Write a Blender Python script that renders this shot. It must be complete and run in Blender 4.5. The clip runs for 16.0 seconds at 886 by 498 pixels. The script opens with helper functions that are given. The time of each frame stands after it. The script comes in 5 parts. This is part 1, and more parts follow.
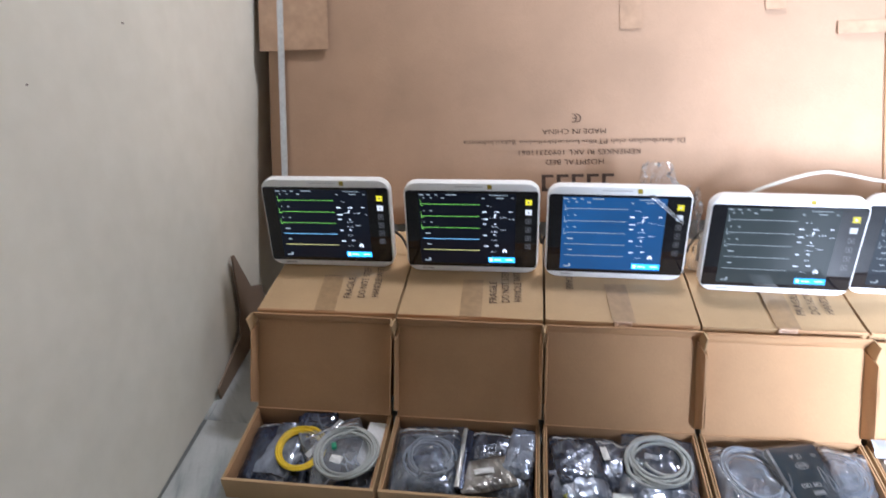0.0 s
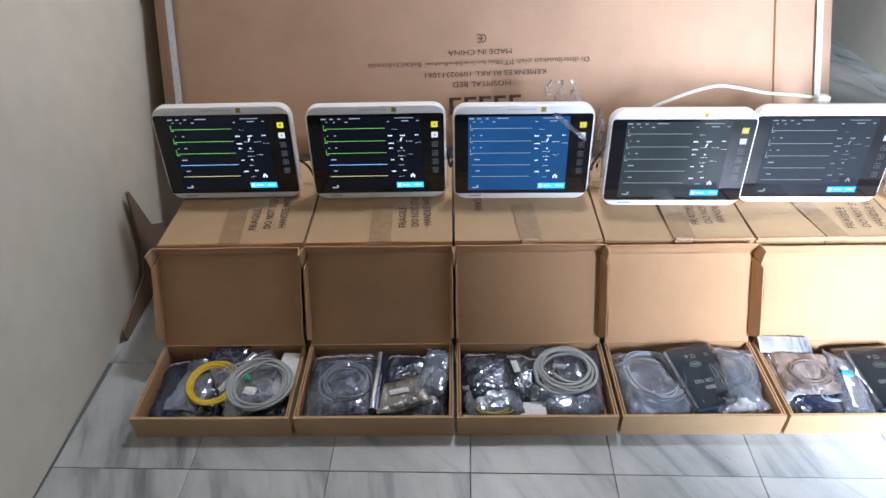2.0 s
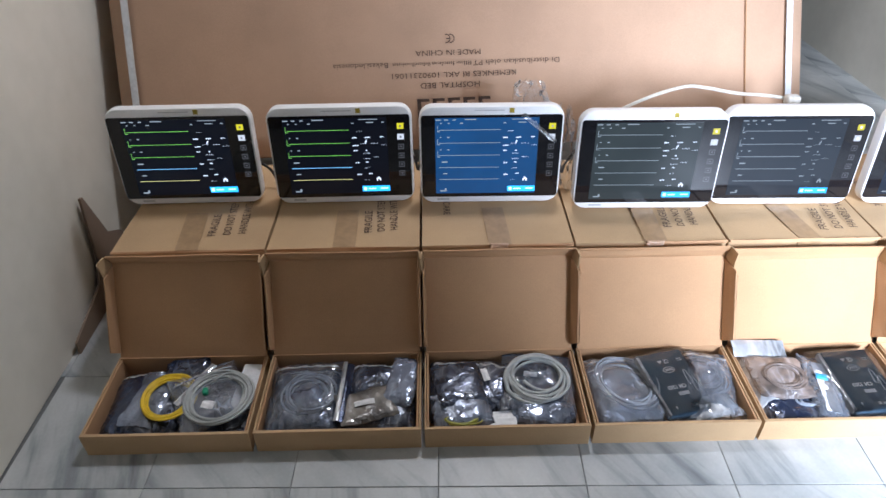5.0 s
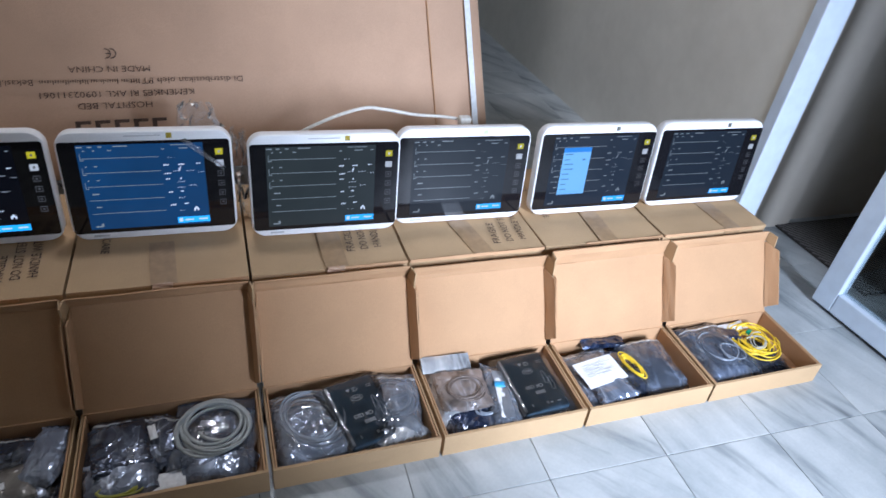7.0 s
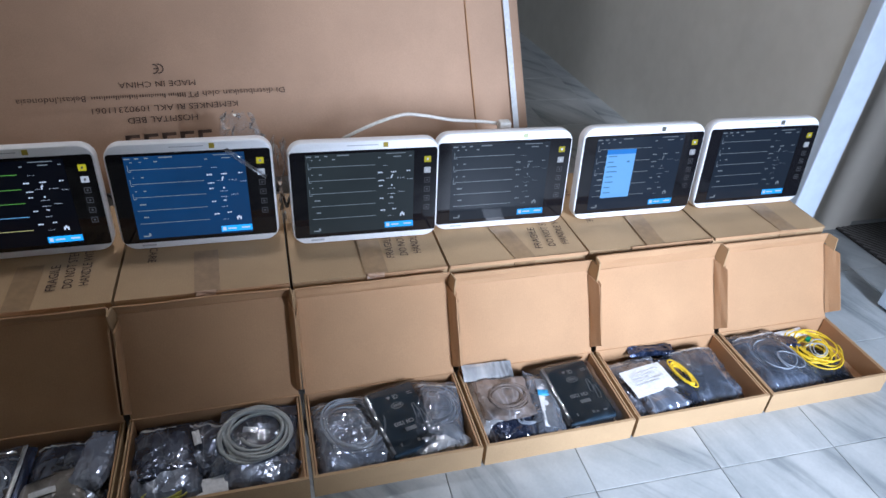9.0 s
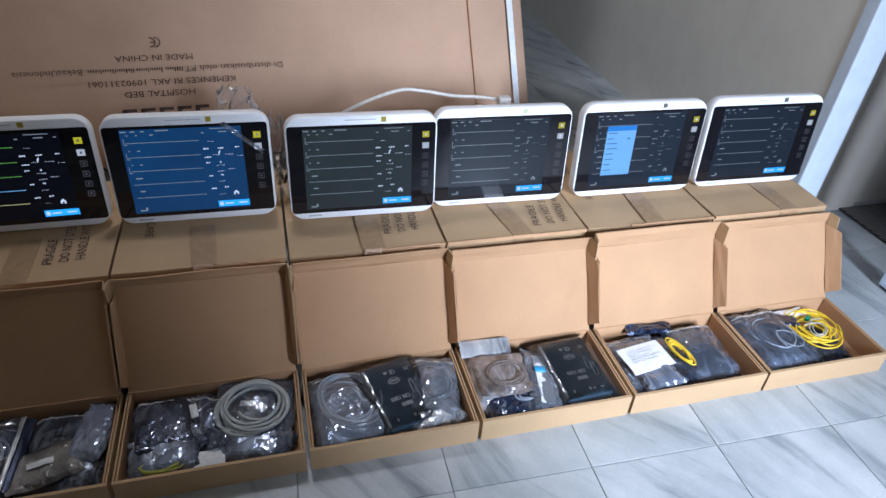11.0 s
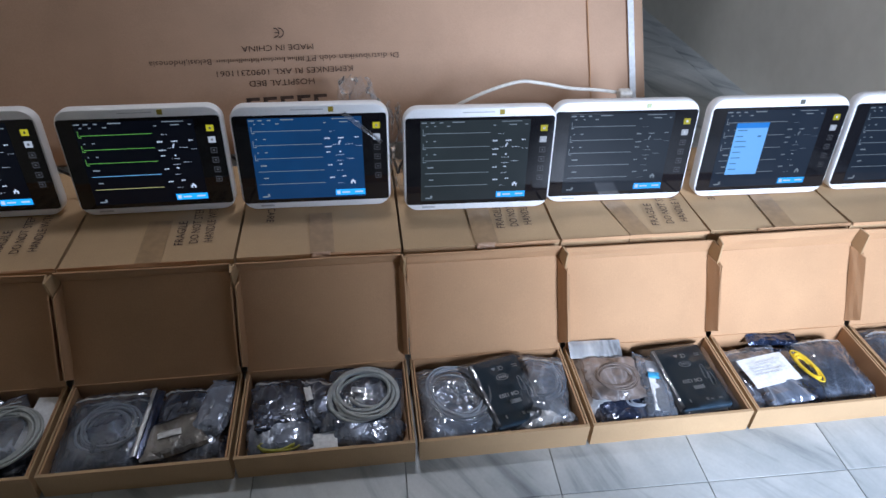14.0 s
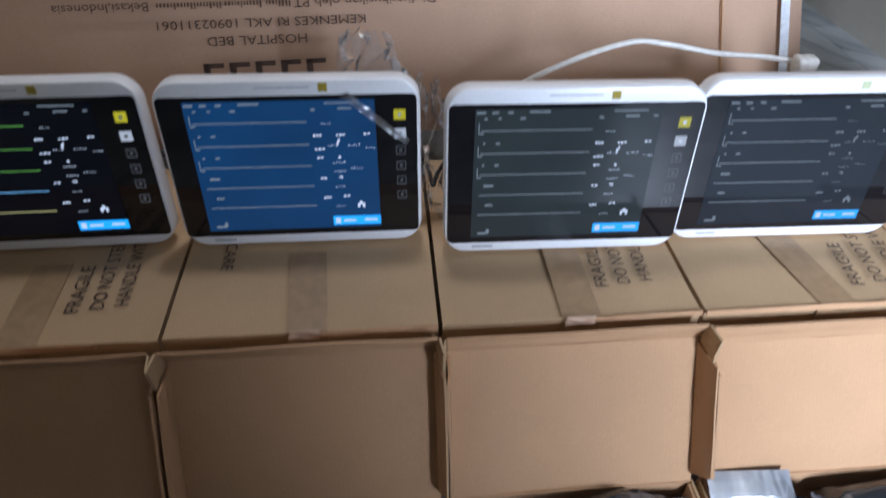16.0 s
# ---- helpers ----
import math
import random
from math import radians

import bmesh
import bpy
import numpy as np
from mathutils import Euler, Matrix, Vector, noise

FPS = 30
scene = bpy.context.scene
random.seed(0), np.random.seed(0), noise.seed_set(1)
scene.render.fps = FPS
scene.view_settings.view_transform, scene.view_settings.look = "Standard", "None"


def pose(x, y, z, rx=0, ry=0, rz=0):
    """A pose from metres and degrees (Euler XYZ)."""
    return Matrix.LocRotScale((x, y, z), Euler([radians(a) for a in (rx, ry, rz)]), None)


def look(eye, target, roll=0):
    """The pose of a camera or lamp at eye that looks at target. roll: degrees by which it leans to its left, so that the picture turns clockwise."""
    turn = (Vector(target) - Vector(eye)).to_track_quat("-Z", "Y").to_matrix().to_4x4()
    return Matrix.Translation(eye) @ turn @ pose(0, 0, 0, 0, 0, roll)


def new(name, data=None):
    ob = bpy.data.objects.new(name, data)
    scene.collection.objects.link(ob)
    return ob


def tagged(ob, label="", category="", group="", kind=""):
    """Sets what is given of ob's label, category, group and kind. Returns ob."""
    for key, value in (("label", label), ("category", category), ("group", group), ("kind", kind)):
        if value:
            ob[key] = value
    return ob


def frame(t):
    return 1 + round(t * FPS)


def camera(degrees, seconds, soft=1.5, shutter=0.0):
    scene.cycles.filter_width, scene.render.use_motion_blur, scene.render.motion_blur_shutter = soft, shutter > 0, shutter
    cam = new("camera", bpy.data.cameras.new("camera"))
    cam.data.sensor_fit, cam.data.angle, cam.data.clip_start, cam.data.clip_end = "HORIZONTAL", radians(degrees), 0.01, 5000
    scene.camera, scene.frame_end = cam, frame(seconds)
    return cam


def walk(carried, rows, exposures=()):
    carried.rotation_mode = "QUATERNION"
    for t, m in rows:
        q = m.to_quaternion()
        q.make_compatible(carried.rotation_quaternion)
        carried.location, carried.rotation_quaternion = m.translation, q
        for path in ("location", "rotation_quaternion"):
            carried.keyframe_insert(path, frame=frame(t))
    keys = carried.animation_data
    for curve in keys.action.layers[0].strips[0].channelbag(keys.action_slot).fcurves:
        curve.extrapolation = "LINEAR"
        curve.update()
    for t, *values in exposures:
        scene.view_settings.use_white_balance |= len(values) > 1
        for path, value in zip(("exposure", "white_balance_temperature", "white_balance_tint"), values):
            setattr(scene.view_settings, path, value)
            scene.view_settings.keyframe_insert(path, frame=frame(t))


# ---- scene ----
cam = camera(69.4, 16.0, soft=1.5, shutter=0.5)
EXPOSURES = [(0, 1.05, 5700, 16.5), (1.5, 0.87, 5700, 16.5), (3.2, 0.74, 5700, 16.5), (5.4, 0.68, 5700, 16.5), (6, 0.25, 5600, 16.5), (7, -0.08, 5500, 16.5), (9, -0.22, 5500, 16.5), (16, -0.22, 5500, 16.5)]
PATH = [
    (0, (-0.398, -0.859, 1.226), (-0.661, 0.817, 0.167), -3.2),
    (0.5, (-0.391, -0.873, 1.206), (-0.563, 0.764, 0.07), -2.8),
    (1, (-0.373, -0.871, 1.199), (-0.493, 0.722, -0.004), -2.5),
    (1.5, (-0.356, -0.873, 1.191), (-0.441, 0.713, -0.024), -2.3),
    (2, (-0.35, -0.867, 1.185), (-0.39, 0.718, -0.034), -1.5),
    (2.5, (-0.346, -0.858, 1.183), (-0.373, 0.724, -0.04), -1.3),
    (3, (-0.344, -0.852, 1.18), (-0.353, 0.711, -0.068), -1.0),
    (3.2, (-0.348, -0.851, 1.179), (-0.362, 0.717, -0.062), -1.2),
    (5.3, (-0.302, -0.817, 1.156), (-0.261, 0.776, -0.052), -0.4),
    (5.5, (-0.278, -0.797, 1.166), (-0.181, 0.78, -0.061), 0.7),
    (6, (-0.187, -0.784, 1.162), (0.123, 0.762, -0.068), 4.2),
    (6.5, (-0.095, -0.786, 1.164), (0.438, 0.718, -0.041), 6.8),
    (7, (-0.041, -0.789, 1.162), (0.594, 0.72, 0.014), 8.2),
    (7.5, (-0.019, -0.792, 1.148), (0.636, 0.737, 0.038), 7.8),
    (8, (-0.007, -0.779, 1.141), (0.575, 0.775, 0.025), 6.0),
    (8.5, (-0.015, -0.787, 1.149), (0.538, 0.777, 0.032), 5.2),
    (9, (-0.019, -0.788, 1.143), (0.476, 0.784, 0.01), 4.5),
    (11.5, (-0.005, -0.797, 1.126), (0.466, 0.745, -0.058), 4.6),
    (12, (-0.016, -0.786, 1.125), (0.399, 0.764, -0.07), 3.5),
    (12.5, (-0.06, -0.771, 1.109), (0.278, 0.793, -0.091), 3.8),
    (13, (-0.07, -0.763, 1.119), (0.174, 0.783, -0.127), 2.9),
    (13.5, (-0.07, -0.758, 1.122), (0.176, 0.8, -0.109), 2.0),
    (14, (-0.074, -0.761, 1.124), (0.158, 0.81, -0.091), 1.8),
    (14.5, (-0.079, -0.756, 1.123), (0.093, 0.826, -0.088), 1.1),
    (15, (-0.079, -0.754, 1.122), (0.085, 0.826, -0.093), 1.2),
    (15.1, (-0.08, -0.752, 1.124), (0.079, 0.827, -0.094), 1.2),
    (15.2, (-0.071, -0.541, 1.002), (0.083, 1.004, -0.258), 1.2),
    (15.3, (-0.071, -0.459, 0.966), (0.089, 1.062, -0.323), 1.2),
    (15.5, (-0.065, -0.388, 0.924), (0.096, 1.125, -0.374), 1.2),
    (15.7, (-0.072, -0.327, 0.802), (0.095, 1.280, -0.377), 1.2),
    (16, (-0.056, -0.216, 0.896), (0.097, 1.287, -0.415), 1.2),
]
walk(cam, [(t, look(eye, target, roll)) for t, eye, target, roll in PATH], EXPOSURES)

# ---- light ----
P = 0.355                      # pitch of the row of boxes
world = bpy.data.worlds.new("world")
world.use_nodes = True
scene.world = world
world.node_tree.nodes["Background"].inputs[0].default_value = (0.75, 0.82, 0.9, 1)
world.node_tree.nodes["Background"].inputs[1].default_value = 0.06


def area(name, m, sx, sy, watts, colour):
    d = bpy.data.lights.new(name, "AREA")
    d.shape, d.size, d.size_y, d.energy, d.color = "RECTANGLE", sx, sy, watts, colour
    ob = new(name, d)
    ob.matrix_world = m
    return ob


lamp_light = area("ceiling_lamp_light", look((0.0, 1.22, 2.535), (0.0, 1.2201, 0.0)), 0.30, 0.30, 15.0, (1.0, 0.955, 0.875))
lamp_light.data.shape = "DISK"
# added lamp out of view, brightens the right-hand boxes like daylight
day = area("added_daylight", look((1.22, -2.22, 1.30), (0.75, 0.3, 0.18)), 0.45, 1.0, 31, (0.88, 0.95, 1.0))
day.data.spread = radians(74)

# ---- materials ----


class Nodes:
    """A short way to wire a material."""

    def __init__(self, name, rough=0.5, metal=0.0):
        self.m = bpy.data.materials.new(name)
        self.m.use_nodes = True
        self.t = self.m.node_tree
        self.b = self.t.nodes["Principled BSDF"]
        self.b.inputs["Roughness"].default_value = rough
        self.b.inputs["Metallic"].default_value = metal

    def n(self, kind, **inputs):
        node = self.t.nodes.new(kind)
        for k, v in inputs.items():
            node.inputs[k.replace("_", " ")].default_value = v
        return node

    def to(self, a, ao, b, bi):
        self.t.links.new(a.outputs[ao], b.inputs[bi])

    def coords(self, scale=(1, 1, 1), rot=(0, 0, 0), shift=False, kind="Object"):
        c = self.n("ShaderNodeTexCoord")
        mp = self.n("ShaderNodeMapping")
        mp.inputs["Scale"].default_value = scale
        mp.inputs["Rotation"].default_value = rot
        self.to(c, kind, mp, "Vector")
        if shift:
            info = self.n("ShaderNodeObjectInfo")
            mul = self.n("ShaderNodeMath")
            mul.operation = "MULTIPLY"
            mul.inputs[1].default_value = 37.0
            self.to(info, "Random", mul, 0)
            self.to(mul, 0, mp, "Location")
        return mp

    def noise(self, vec, scale, detail=3.0, rough=0.55):
        x = self.n("ShaderNodeTexNoise", Scale=scale, Detail=detail, Roughness=rough)
        self.to(vec, 0, x, "Vector")
        return x

    def ramp(self, src, stops, out="Fac"):
        r = self.n("ShaderNodeValToRGB")
        els = r.color_ramp.elements
        while len(els) < len(stops):
            els.new(0.5)
        for e, (p, c) in zip(els, stops):
            e.position = p
            e.color = (*c, 1) if len(c) == 3 else c
        self.to(src, out, r, "Fac")
        return r

    def mix(self, a, b, fac, mode="MULTIPLY"):
        x = self.n("ShaderNodeMix")
        x.data_type, x.blend_type = "RGBA", mode
        x.inputs[0].default_value = fac
        self.t.links.new(a, x.inputs[6])
        self.t.links.new(b, x.inputs[7])
        return x.outputs[2]

    def colour(self, socket):
        self.t.links.new(socket, self.b.inputs["Base Color"])

    def bump(self, src, strength, dist=0.001, out="Fac"):
        bp = self.n("ShaderNodeBump", Strength=strength, Distance=dist)
        self.to(src, out, bp, "Height")
        self.to(bp, 0, self.b, "Normal")
        return bp


def plain(name, rgb, rough=0.5, metal=0.0, grain=120.0, vary=0.12, bump=0.05, spec=0.5):
    k = Nodes(name, rough, metal)
    k.b.inputs["Specular IOR Level"].default_value = spec
    v = k.coords(shift=True)
    a = k.noise(v, grain)
    lo, hi = [c * (1 - vary) for c in rgb], [min(1, c * (1 + vary)) for c in rgb]
    k.colour(k.ramp(a, [(0.3, lo), (0.7, hi)]).outputs[0])
    if bump:
        k.bump(a, bump)
    return k.m


def cardboard(name, rgb, stripe=(0, 0, 0)):
    k = Nodes(name, 0.82)
    v = k.coords(shift=True)
    big = k.noise(v, 5.0, 4)
    fine = k.noise(v, 420.0, 2)
    fl = k.coords(scale=(1, 1, 1), rot=stripe)
    wave = k.n("ShaderNodeTexWave", Scale=55.0, Distortion=0.6)
    k.to(fl, 0, wave, "Vector")
    a = k.ramp(big, [(0.25, [c * 0.88 for c in rgb]), (0.75, [c * 1.08 for c in rgb])])
    b = k.ramp(fine, [(0.3, (0.86, 0.85, 0.83)), (0.7, (1.0, 1.0, 1.0))])
    c = k.ramp(wave, [(0.0, (0.985, 0.983, 0.98)), (1.0, (1.0, 1.0, 1.0))])
    x = k.mix(a.outputs[0], b.outputs[0], 0.7)
    k.colour(k.mix(x, c.outputs[0], 1.0))
    k.bump(wave, 0.03, 0.0005)
    return k.m


def marble():
    k = Nodes("marble_tile", 0.22)
    info = k.n("ShaderNodeObjectInfo")
    c = k.n("ShaderNodeTexCoord")
    mp = k.n("ShaderNodeMapping")
    k.to(c, "Object", mp, "Vector")
    mul = k.n("ShaderNodeMath")
    mul.operation = "MULTIPLY"
    mul.inputs[1].default_value = 53.0
    k.to(info, "Random", mul, 0)
    comb = k.n("ShaderNodeCombineXYZ")
    k.to(mul, 0, comb, "X")
    k.to(mul, 0, comb, "Z")
    k.to(comb, 0, mp, "Location")
    ang = k.n("ShaderNodeMath")
    ang.operation = "MULTIPLY_ADD"
    ang.inputs[1].default_value = 0.7
    ang.inputs[2].default_value = -0.88
    k.to(info, "Random", ang, 0)
    rot = k.n("ShaderNodeCombineXYZ")
    k.to(ang, 0, rot, "Z")
    k.to(rot, 0, mp, "Rotation")
    st = k.n("ShaderNodeMapping")
    st.inputs["Scale"].default_value = (1.0, 0.13, 1.0)
    k.to(mp, 0, st, "Vector")
    vein = k.noise(st, 11.0, 6, 0.58)
    vein.inputs["Distortion"].default_value = 0.25
    hair = k.noise(st, 60.0, 3, 0.6)
    cloud = k.noise(mp, 6.0, 4)
    fine = k.noise(mp, 160.0, 3)
    a = k.ramp(vein, [(0.27, (0.15, 0.165, 0.175)), (0.37, (0.33, 0.355, 0.365)), (0.45, (0.49, 0.515, 0.515)), (0.60, (0.57, 0.59, 0.585))])
    b = k.ramp(cloud, [(0.3, (0.70, 0.73, 0.745)), (0.62, (1, 1, 1))])
    h = k.ramp(hair, [(0.30, (0.62, 0.64, 0.65)), (0.40, (1, 1, 1))])
    f = k.ramp(fine, [(0.3, (0.93, 0.93, 0.93)), (0.7, (1, 1, 1))])
    x = k.mix(a.outputs[0], b.outputs[0], 0.8)
    x = k.mix(x, h.outputs[0], 0.35)
    k.colour(k.mix(x, f.outputs[0], 1.0))
    r = k.ramp(cloud, [(0.3, (0.32,) * 3), (0.7, (0.48,) * 3)])
    k.to(r, 0, k.b, "Roughness")
    return k.m


def wall_paint(name, rgb):
    k = Nodes(name, 0.6)
    v = k.coords()
    big = k.noise(v, 1.6, 5)
    mid = k.noise(v, 14.0, 4)
    orange = k.noise(v, 260.0, 2)
    a = k.ramp(big, [(0.3, [c * 0.9 for c in rgb]), (0.7, [c * 1.03 for c in rgb])])
    b = k.ramp(mid, [(0.3, (0.94, 0.94, 0.93)), (0.65, (1, 1, 1))])
    k.colour(k.mix(a.outputs[0], b.outputs[0], 1.0))
    k.bump(orange, 0.10, 0.001)
    return k.m


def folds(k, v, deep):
    """Bump of crumpled film: broad soft folds, and a net of crease lines for painted glints."""
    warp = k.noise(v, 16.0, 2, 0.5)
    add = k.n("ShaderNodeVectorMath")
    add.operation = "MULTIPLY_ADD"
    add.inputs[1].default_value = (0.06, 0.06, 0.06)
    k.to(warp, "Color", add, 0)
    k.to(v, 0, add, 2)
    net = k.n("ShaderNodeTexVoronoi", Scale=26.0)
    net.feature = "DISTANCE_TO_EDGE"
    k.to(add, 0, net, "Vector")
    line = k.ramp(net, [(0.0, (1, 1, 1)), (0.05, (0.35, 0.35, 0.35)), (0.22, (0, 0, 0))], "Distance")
    # flat facets, each with its own tilt
    cell = k.n("ShaderNodeTexVoronoi", Scale=17.0)
    k.to(add, 0, cell, "Vector")
    off = k.n("ShaderNodeVectorMath")
    off.operation = "SUBTRACT"
    k.to(add, 0, off, 0)
    k.to(cell, "Position", off, 1)
    way = k.n("ShaderNodeVectorMath")
    way.operation = "SUBTRACT"
    way.inputs[1].default_value = (0.5, 0.5, 0.5)
    k.to(cell, "Color", way, 0)
    dot = k.n("ShaderNodeVectorMath")
    dot.operation = "DOT_PRODUCT"
    k.to(off, 0, dot, 0)
    k.to(way, 0, dot, 1)
    bp2 = k.n("ShaderNodeBump", Strength=1.0, Distance=deep * 26)
    k.to(dot, "Value", bp2, "Height")
    return line, bp2


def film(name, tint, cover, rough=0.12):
    """Clear crinkled plastic: see-through, a bluish bloom, pale painted glints along its creases, glossy."""
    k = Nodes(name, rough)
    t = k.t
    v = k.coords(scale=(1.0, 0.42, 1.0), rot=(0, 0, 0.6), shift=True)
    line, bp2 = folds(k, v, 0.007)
    k.b.inputs["Base Color"].default_value = (*tint, 1)
    k.b.inputs["Specular IOR Level"].default_value = 0.9
    k.to(bp2, 0, k.b, "Normal")
    tr = k.n("ShaderNodeBsdfTransparent")
    tr.inputs[0].default_value = (0.92, 0.94, 0.97, 1)
    gl = k.n("ShaderNodeBsdfGlossy")
    gl.inputs["Roughness"].default_value = rough
    k.to(bp2, 0, gl, "Normal")
    # crease lines made paler and more opaque, standing in for highlights
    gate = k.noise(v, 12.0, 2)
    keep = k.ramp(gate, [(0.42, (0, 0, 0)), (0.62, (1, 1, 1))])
    crease_glint = k.mix(line.outputs[0], keep.outputs[0], 1.0)
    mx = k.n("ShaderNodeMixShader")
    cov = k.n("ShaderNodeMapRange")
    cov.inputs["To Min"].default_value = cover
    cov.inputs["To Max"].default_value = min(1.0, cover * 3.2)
    t.links.new(crease_glint, cov.inputs[0])
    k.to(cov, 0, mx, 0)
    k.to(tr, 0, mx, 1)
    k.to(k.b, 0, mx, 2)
    ad = k.n("ShaderNodeMixShader")
    lw = k.n("ShaderNodeLayerWeight", Blend=0.40)
    k.to(lw, "Fresnel", ad, 0)
    k.to(mx, 0, ad, 1)
    k.to(gl, 0, ad, 2)
    k.to(ad, 0, t.nodes["Material Output"], "Surface")
    return k.m


def shielding(name, rgb, metal=0.45, rough=0.2):
    """Antistatic bag film, crumpled and shiny, with pale painted glints on its creases."""
    k = Nodes(name, rough, metal)
    v = k.coords(scale=(1.0, 0.42, 1.0), rot=(0, 0, 0.6), shift=True)
    line, bp2 = folds(k, v, 0.007)
    k.to(bp2, 0, k.b, "Normal")
    patch = k.noise(v, 17.0, 3)
    patch.inputs["Distortion"].default_value = 1.0
    body = k.ramp(patch, [(0.36, [c * 0.45 for c in rgb]), (0.5, rgb), (0.68, [min(0.8, c * 1.6) for c in rgb])])
    # pale crease lines added to the colour as painted highlights
    gate = k.ramp(k.noise(v, 12.0, 2), [(0.45, (0, 0, 0)), (0.62, (0.30, 0.33, 0.38))])
    crease_glint = k.mix(line.outputs[0], gate.outputs[0], 1.0)
    k.colour(k.mix(body.outputs[0], crease_glint, 1.0, "ADD"))
    k.b.inputs["Coat Weight"].default_value = 0.8
    k.b.inputs["Coat Roughness"].default_value = 0.06
    k.to(bp2, 0, k.b, "Coat Normal")
    return k.m


def glow(name, rgb, strength, rough=0.12):
    k = Nodes(name, rough)
    k.b.inputs["Base Color"].default_value = (0.01, 0.01, 0.012, 1)
    k.b.inputs["Emission Color"].default_value = (*rgb, 1)
    k.b.inputs["Emission Strength"].default_value = strength
    return k.m


def lit_screen(name, rgb, strength):
    """A backlit panel, a little uneven towards its edges, behind shiny glass."""
    k = Nodes(name, 0.07)
    v = k.coords()
    a = k.noise(v, 9.0, 2)
    r = k.ramp(a, [(0.3, [c * 0.75 for c in rgb]), (0.7, rgb)])
    k.b.inputs["Base Color"].default_value = (0.012, 0.013, 0.016, 1)
    k.b.inputs["Specular IOR Level"].default_value = 0.2
    k.to(r, 0, k.b, "Emission Color")
    k.b.inputs["Emission Strength"].default_value = strength
    return k.m


KRAFT = cardboard("kraft_cardboard", (0.53, 0.36, 0.195))
KRAFT_IN = cardboard("kraft_cardboard_inside", (0.54, 0.322, 0.168))
BIGKRAFT = cardboard("large_carton_cardboard", (0.49, 0.322, 0.215), (0, 0, 1.57))
EDGE = cardboard("cardboard_cut_edge", (0.30, 0.18, 0.09))
SCRAP = cardboard("dark_brown_cardboard", (0.27, 0.195, 0.14))
TAPE = plain("brown_packing_tape", (0.37, 0.240, 0.125), 0.40, grain=60)
TAPE_CLEAR = plain("faded_packing_tape", (0.49, 0.322, 0.212), 0.30, grain=30)
INK = plain("brown_black_print", (0.075, 0.045, 0.033), 0.8, vary=0.35)
STRAP = plain("white_strapping", (0.62, 0.64, 0.66), 0.35)
MARBLE = marble()
GROUT = plain("dark_grout", (0.16, 0.17, 0.17), 0.85)
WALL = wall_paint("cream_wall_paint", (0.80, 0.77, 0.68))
# cream wall paint with the shade of passage and hall put into its colour
WALL_SHADE = wall_paint("shaded_wall_paint", (0.58, 0.53, 0.455))
# kept dark so the light-blocking wall bounces little light
WALL_DARK = wall_paint("dark_brown_grey_paint", (0.13, 0.12, 0.11))
CEIL = wall_paint("white_ceiling_paint", (0.62, 0.62, 0.60))
ALU = plain("white_coated_aluminium", (0.68, 0.77, 0.88), 0.35, grain=20, vary=0.05)
SHELL = plain("white_monitor_plastic", (0.86, 0.87, 0.88), 0.3, grain=300, vary=0.03)
SLOT = plain("grey_slot_plastic", (0.50, 0.51, 0.53), 0.4)
FACE = plain("black_glass_front", (0.008, 0.008, 0.010), 0.06, bump=0)
RUBBER = plain("black_rubber", (0.018, 0.018, 0.02), 0.5)
CABLE_WHITE = plain("white_cable_jacket", (0.62, 0.60, 0.55), 0.4)
CABLE_GREY = plain("grey_cable_jacket", (0.40, 0.425, 0.42), 0.42)
CABLE_PALE = plain("pale_blue_grey_tubing", (0.29, 0.33, 0.39), 0.3)
CABLE_TAUPE = plain("taupe_cable_jacket", (0.22, 0.175, 0.15), 0.35)
CABLE_YELLOW = plain("yellow_cable_jacket", (0.80, 0.56, 0.02), 0.4)
CABLE_LIME = plain("yellow_green_cable_jacket", (0.33, 0.33, 0.04), 0.4)
GREEN = plain("green_connector_plastic", (0.01, 0.30, 0.16), 0.4)
BLUE = plain("blue_card", (0.05, 0.33, 0.62), 0.5)
PAPER = plain("white_label_paper", (0.78, 0.79, 0.80), 0.7)
CUFF = plain("slate_blue_cuff_nylon", (0.044, 0.080, 0.115), 0.85, grain=900, vary=0.3, bump=0.4, spec=0.15)
PRINT_WHITE = plain("white_cuff_print", (0.82, 0.84, 0.86), 0.6)
BAG_DARK = shielding("dark_antistatic_film", (0.050, 0.063, 0.098))
BAG_NAVY = shielding("navy_antistatic_film", (0.020, 0.032, 0.072))
BAG_GREY = shielding("grey_antistatic_film", (0.19, 0.225, 0.30), 0.4, 0.22)
BAG_TAUPE = shielding("taupe_antistatic_film", (0.14, 0.13, 0.118), 0.25, 0.3)
BAG_ROSE = shielding("rose_brown_film", (0.175, 0.142, 0.125), 0.1, 0.35)
BAG_SILVER = shielding("silver_film", (0.52, 0.54, 0.56), 0.35, 0.2)
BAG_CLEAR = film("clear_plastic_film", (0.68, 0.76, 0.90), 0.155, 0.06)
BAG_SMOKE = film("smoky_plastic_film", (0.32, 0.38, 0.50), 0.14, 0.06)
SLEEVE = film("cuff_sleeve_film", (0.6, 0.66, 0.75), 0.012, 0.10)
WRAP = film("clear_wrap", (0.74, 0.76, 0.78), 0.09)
MAT_DARK = plain("dark_ribbed_mat", (0.035, 0.03, 0.028), 0.9)
MAT_PALE = plain("pale_mat_rib", (0.16, 0.15, 0.14), 0.9)
DOORGLASS = bpy.data.materials.new("door_glass")
DOORGLASS.use_nodes = True
_t = DOORGLASS.node_tree
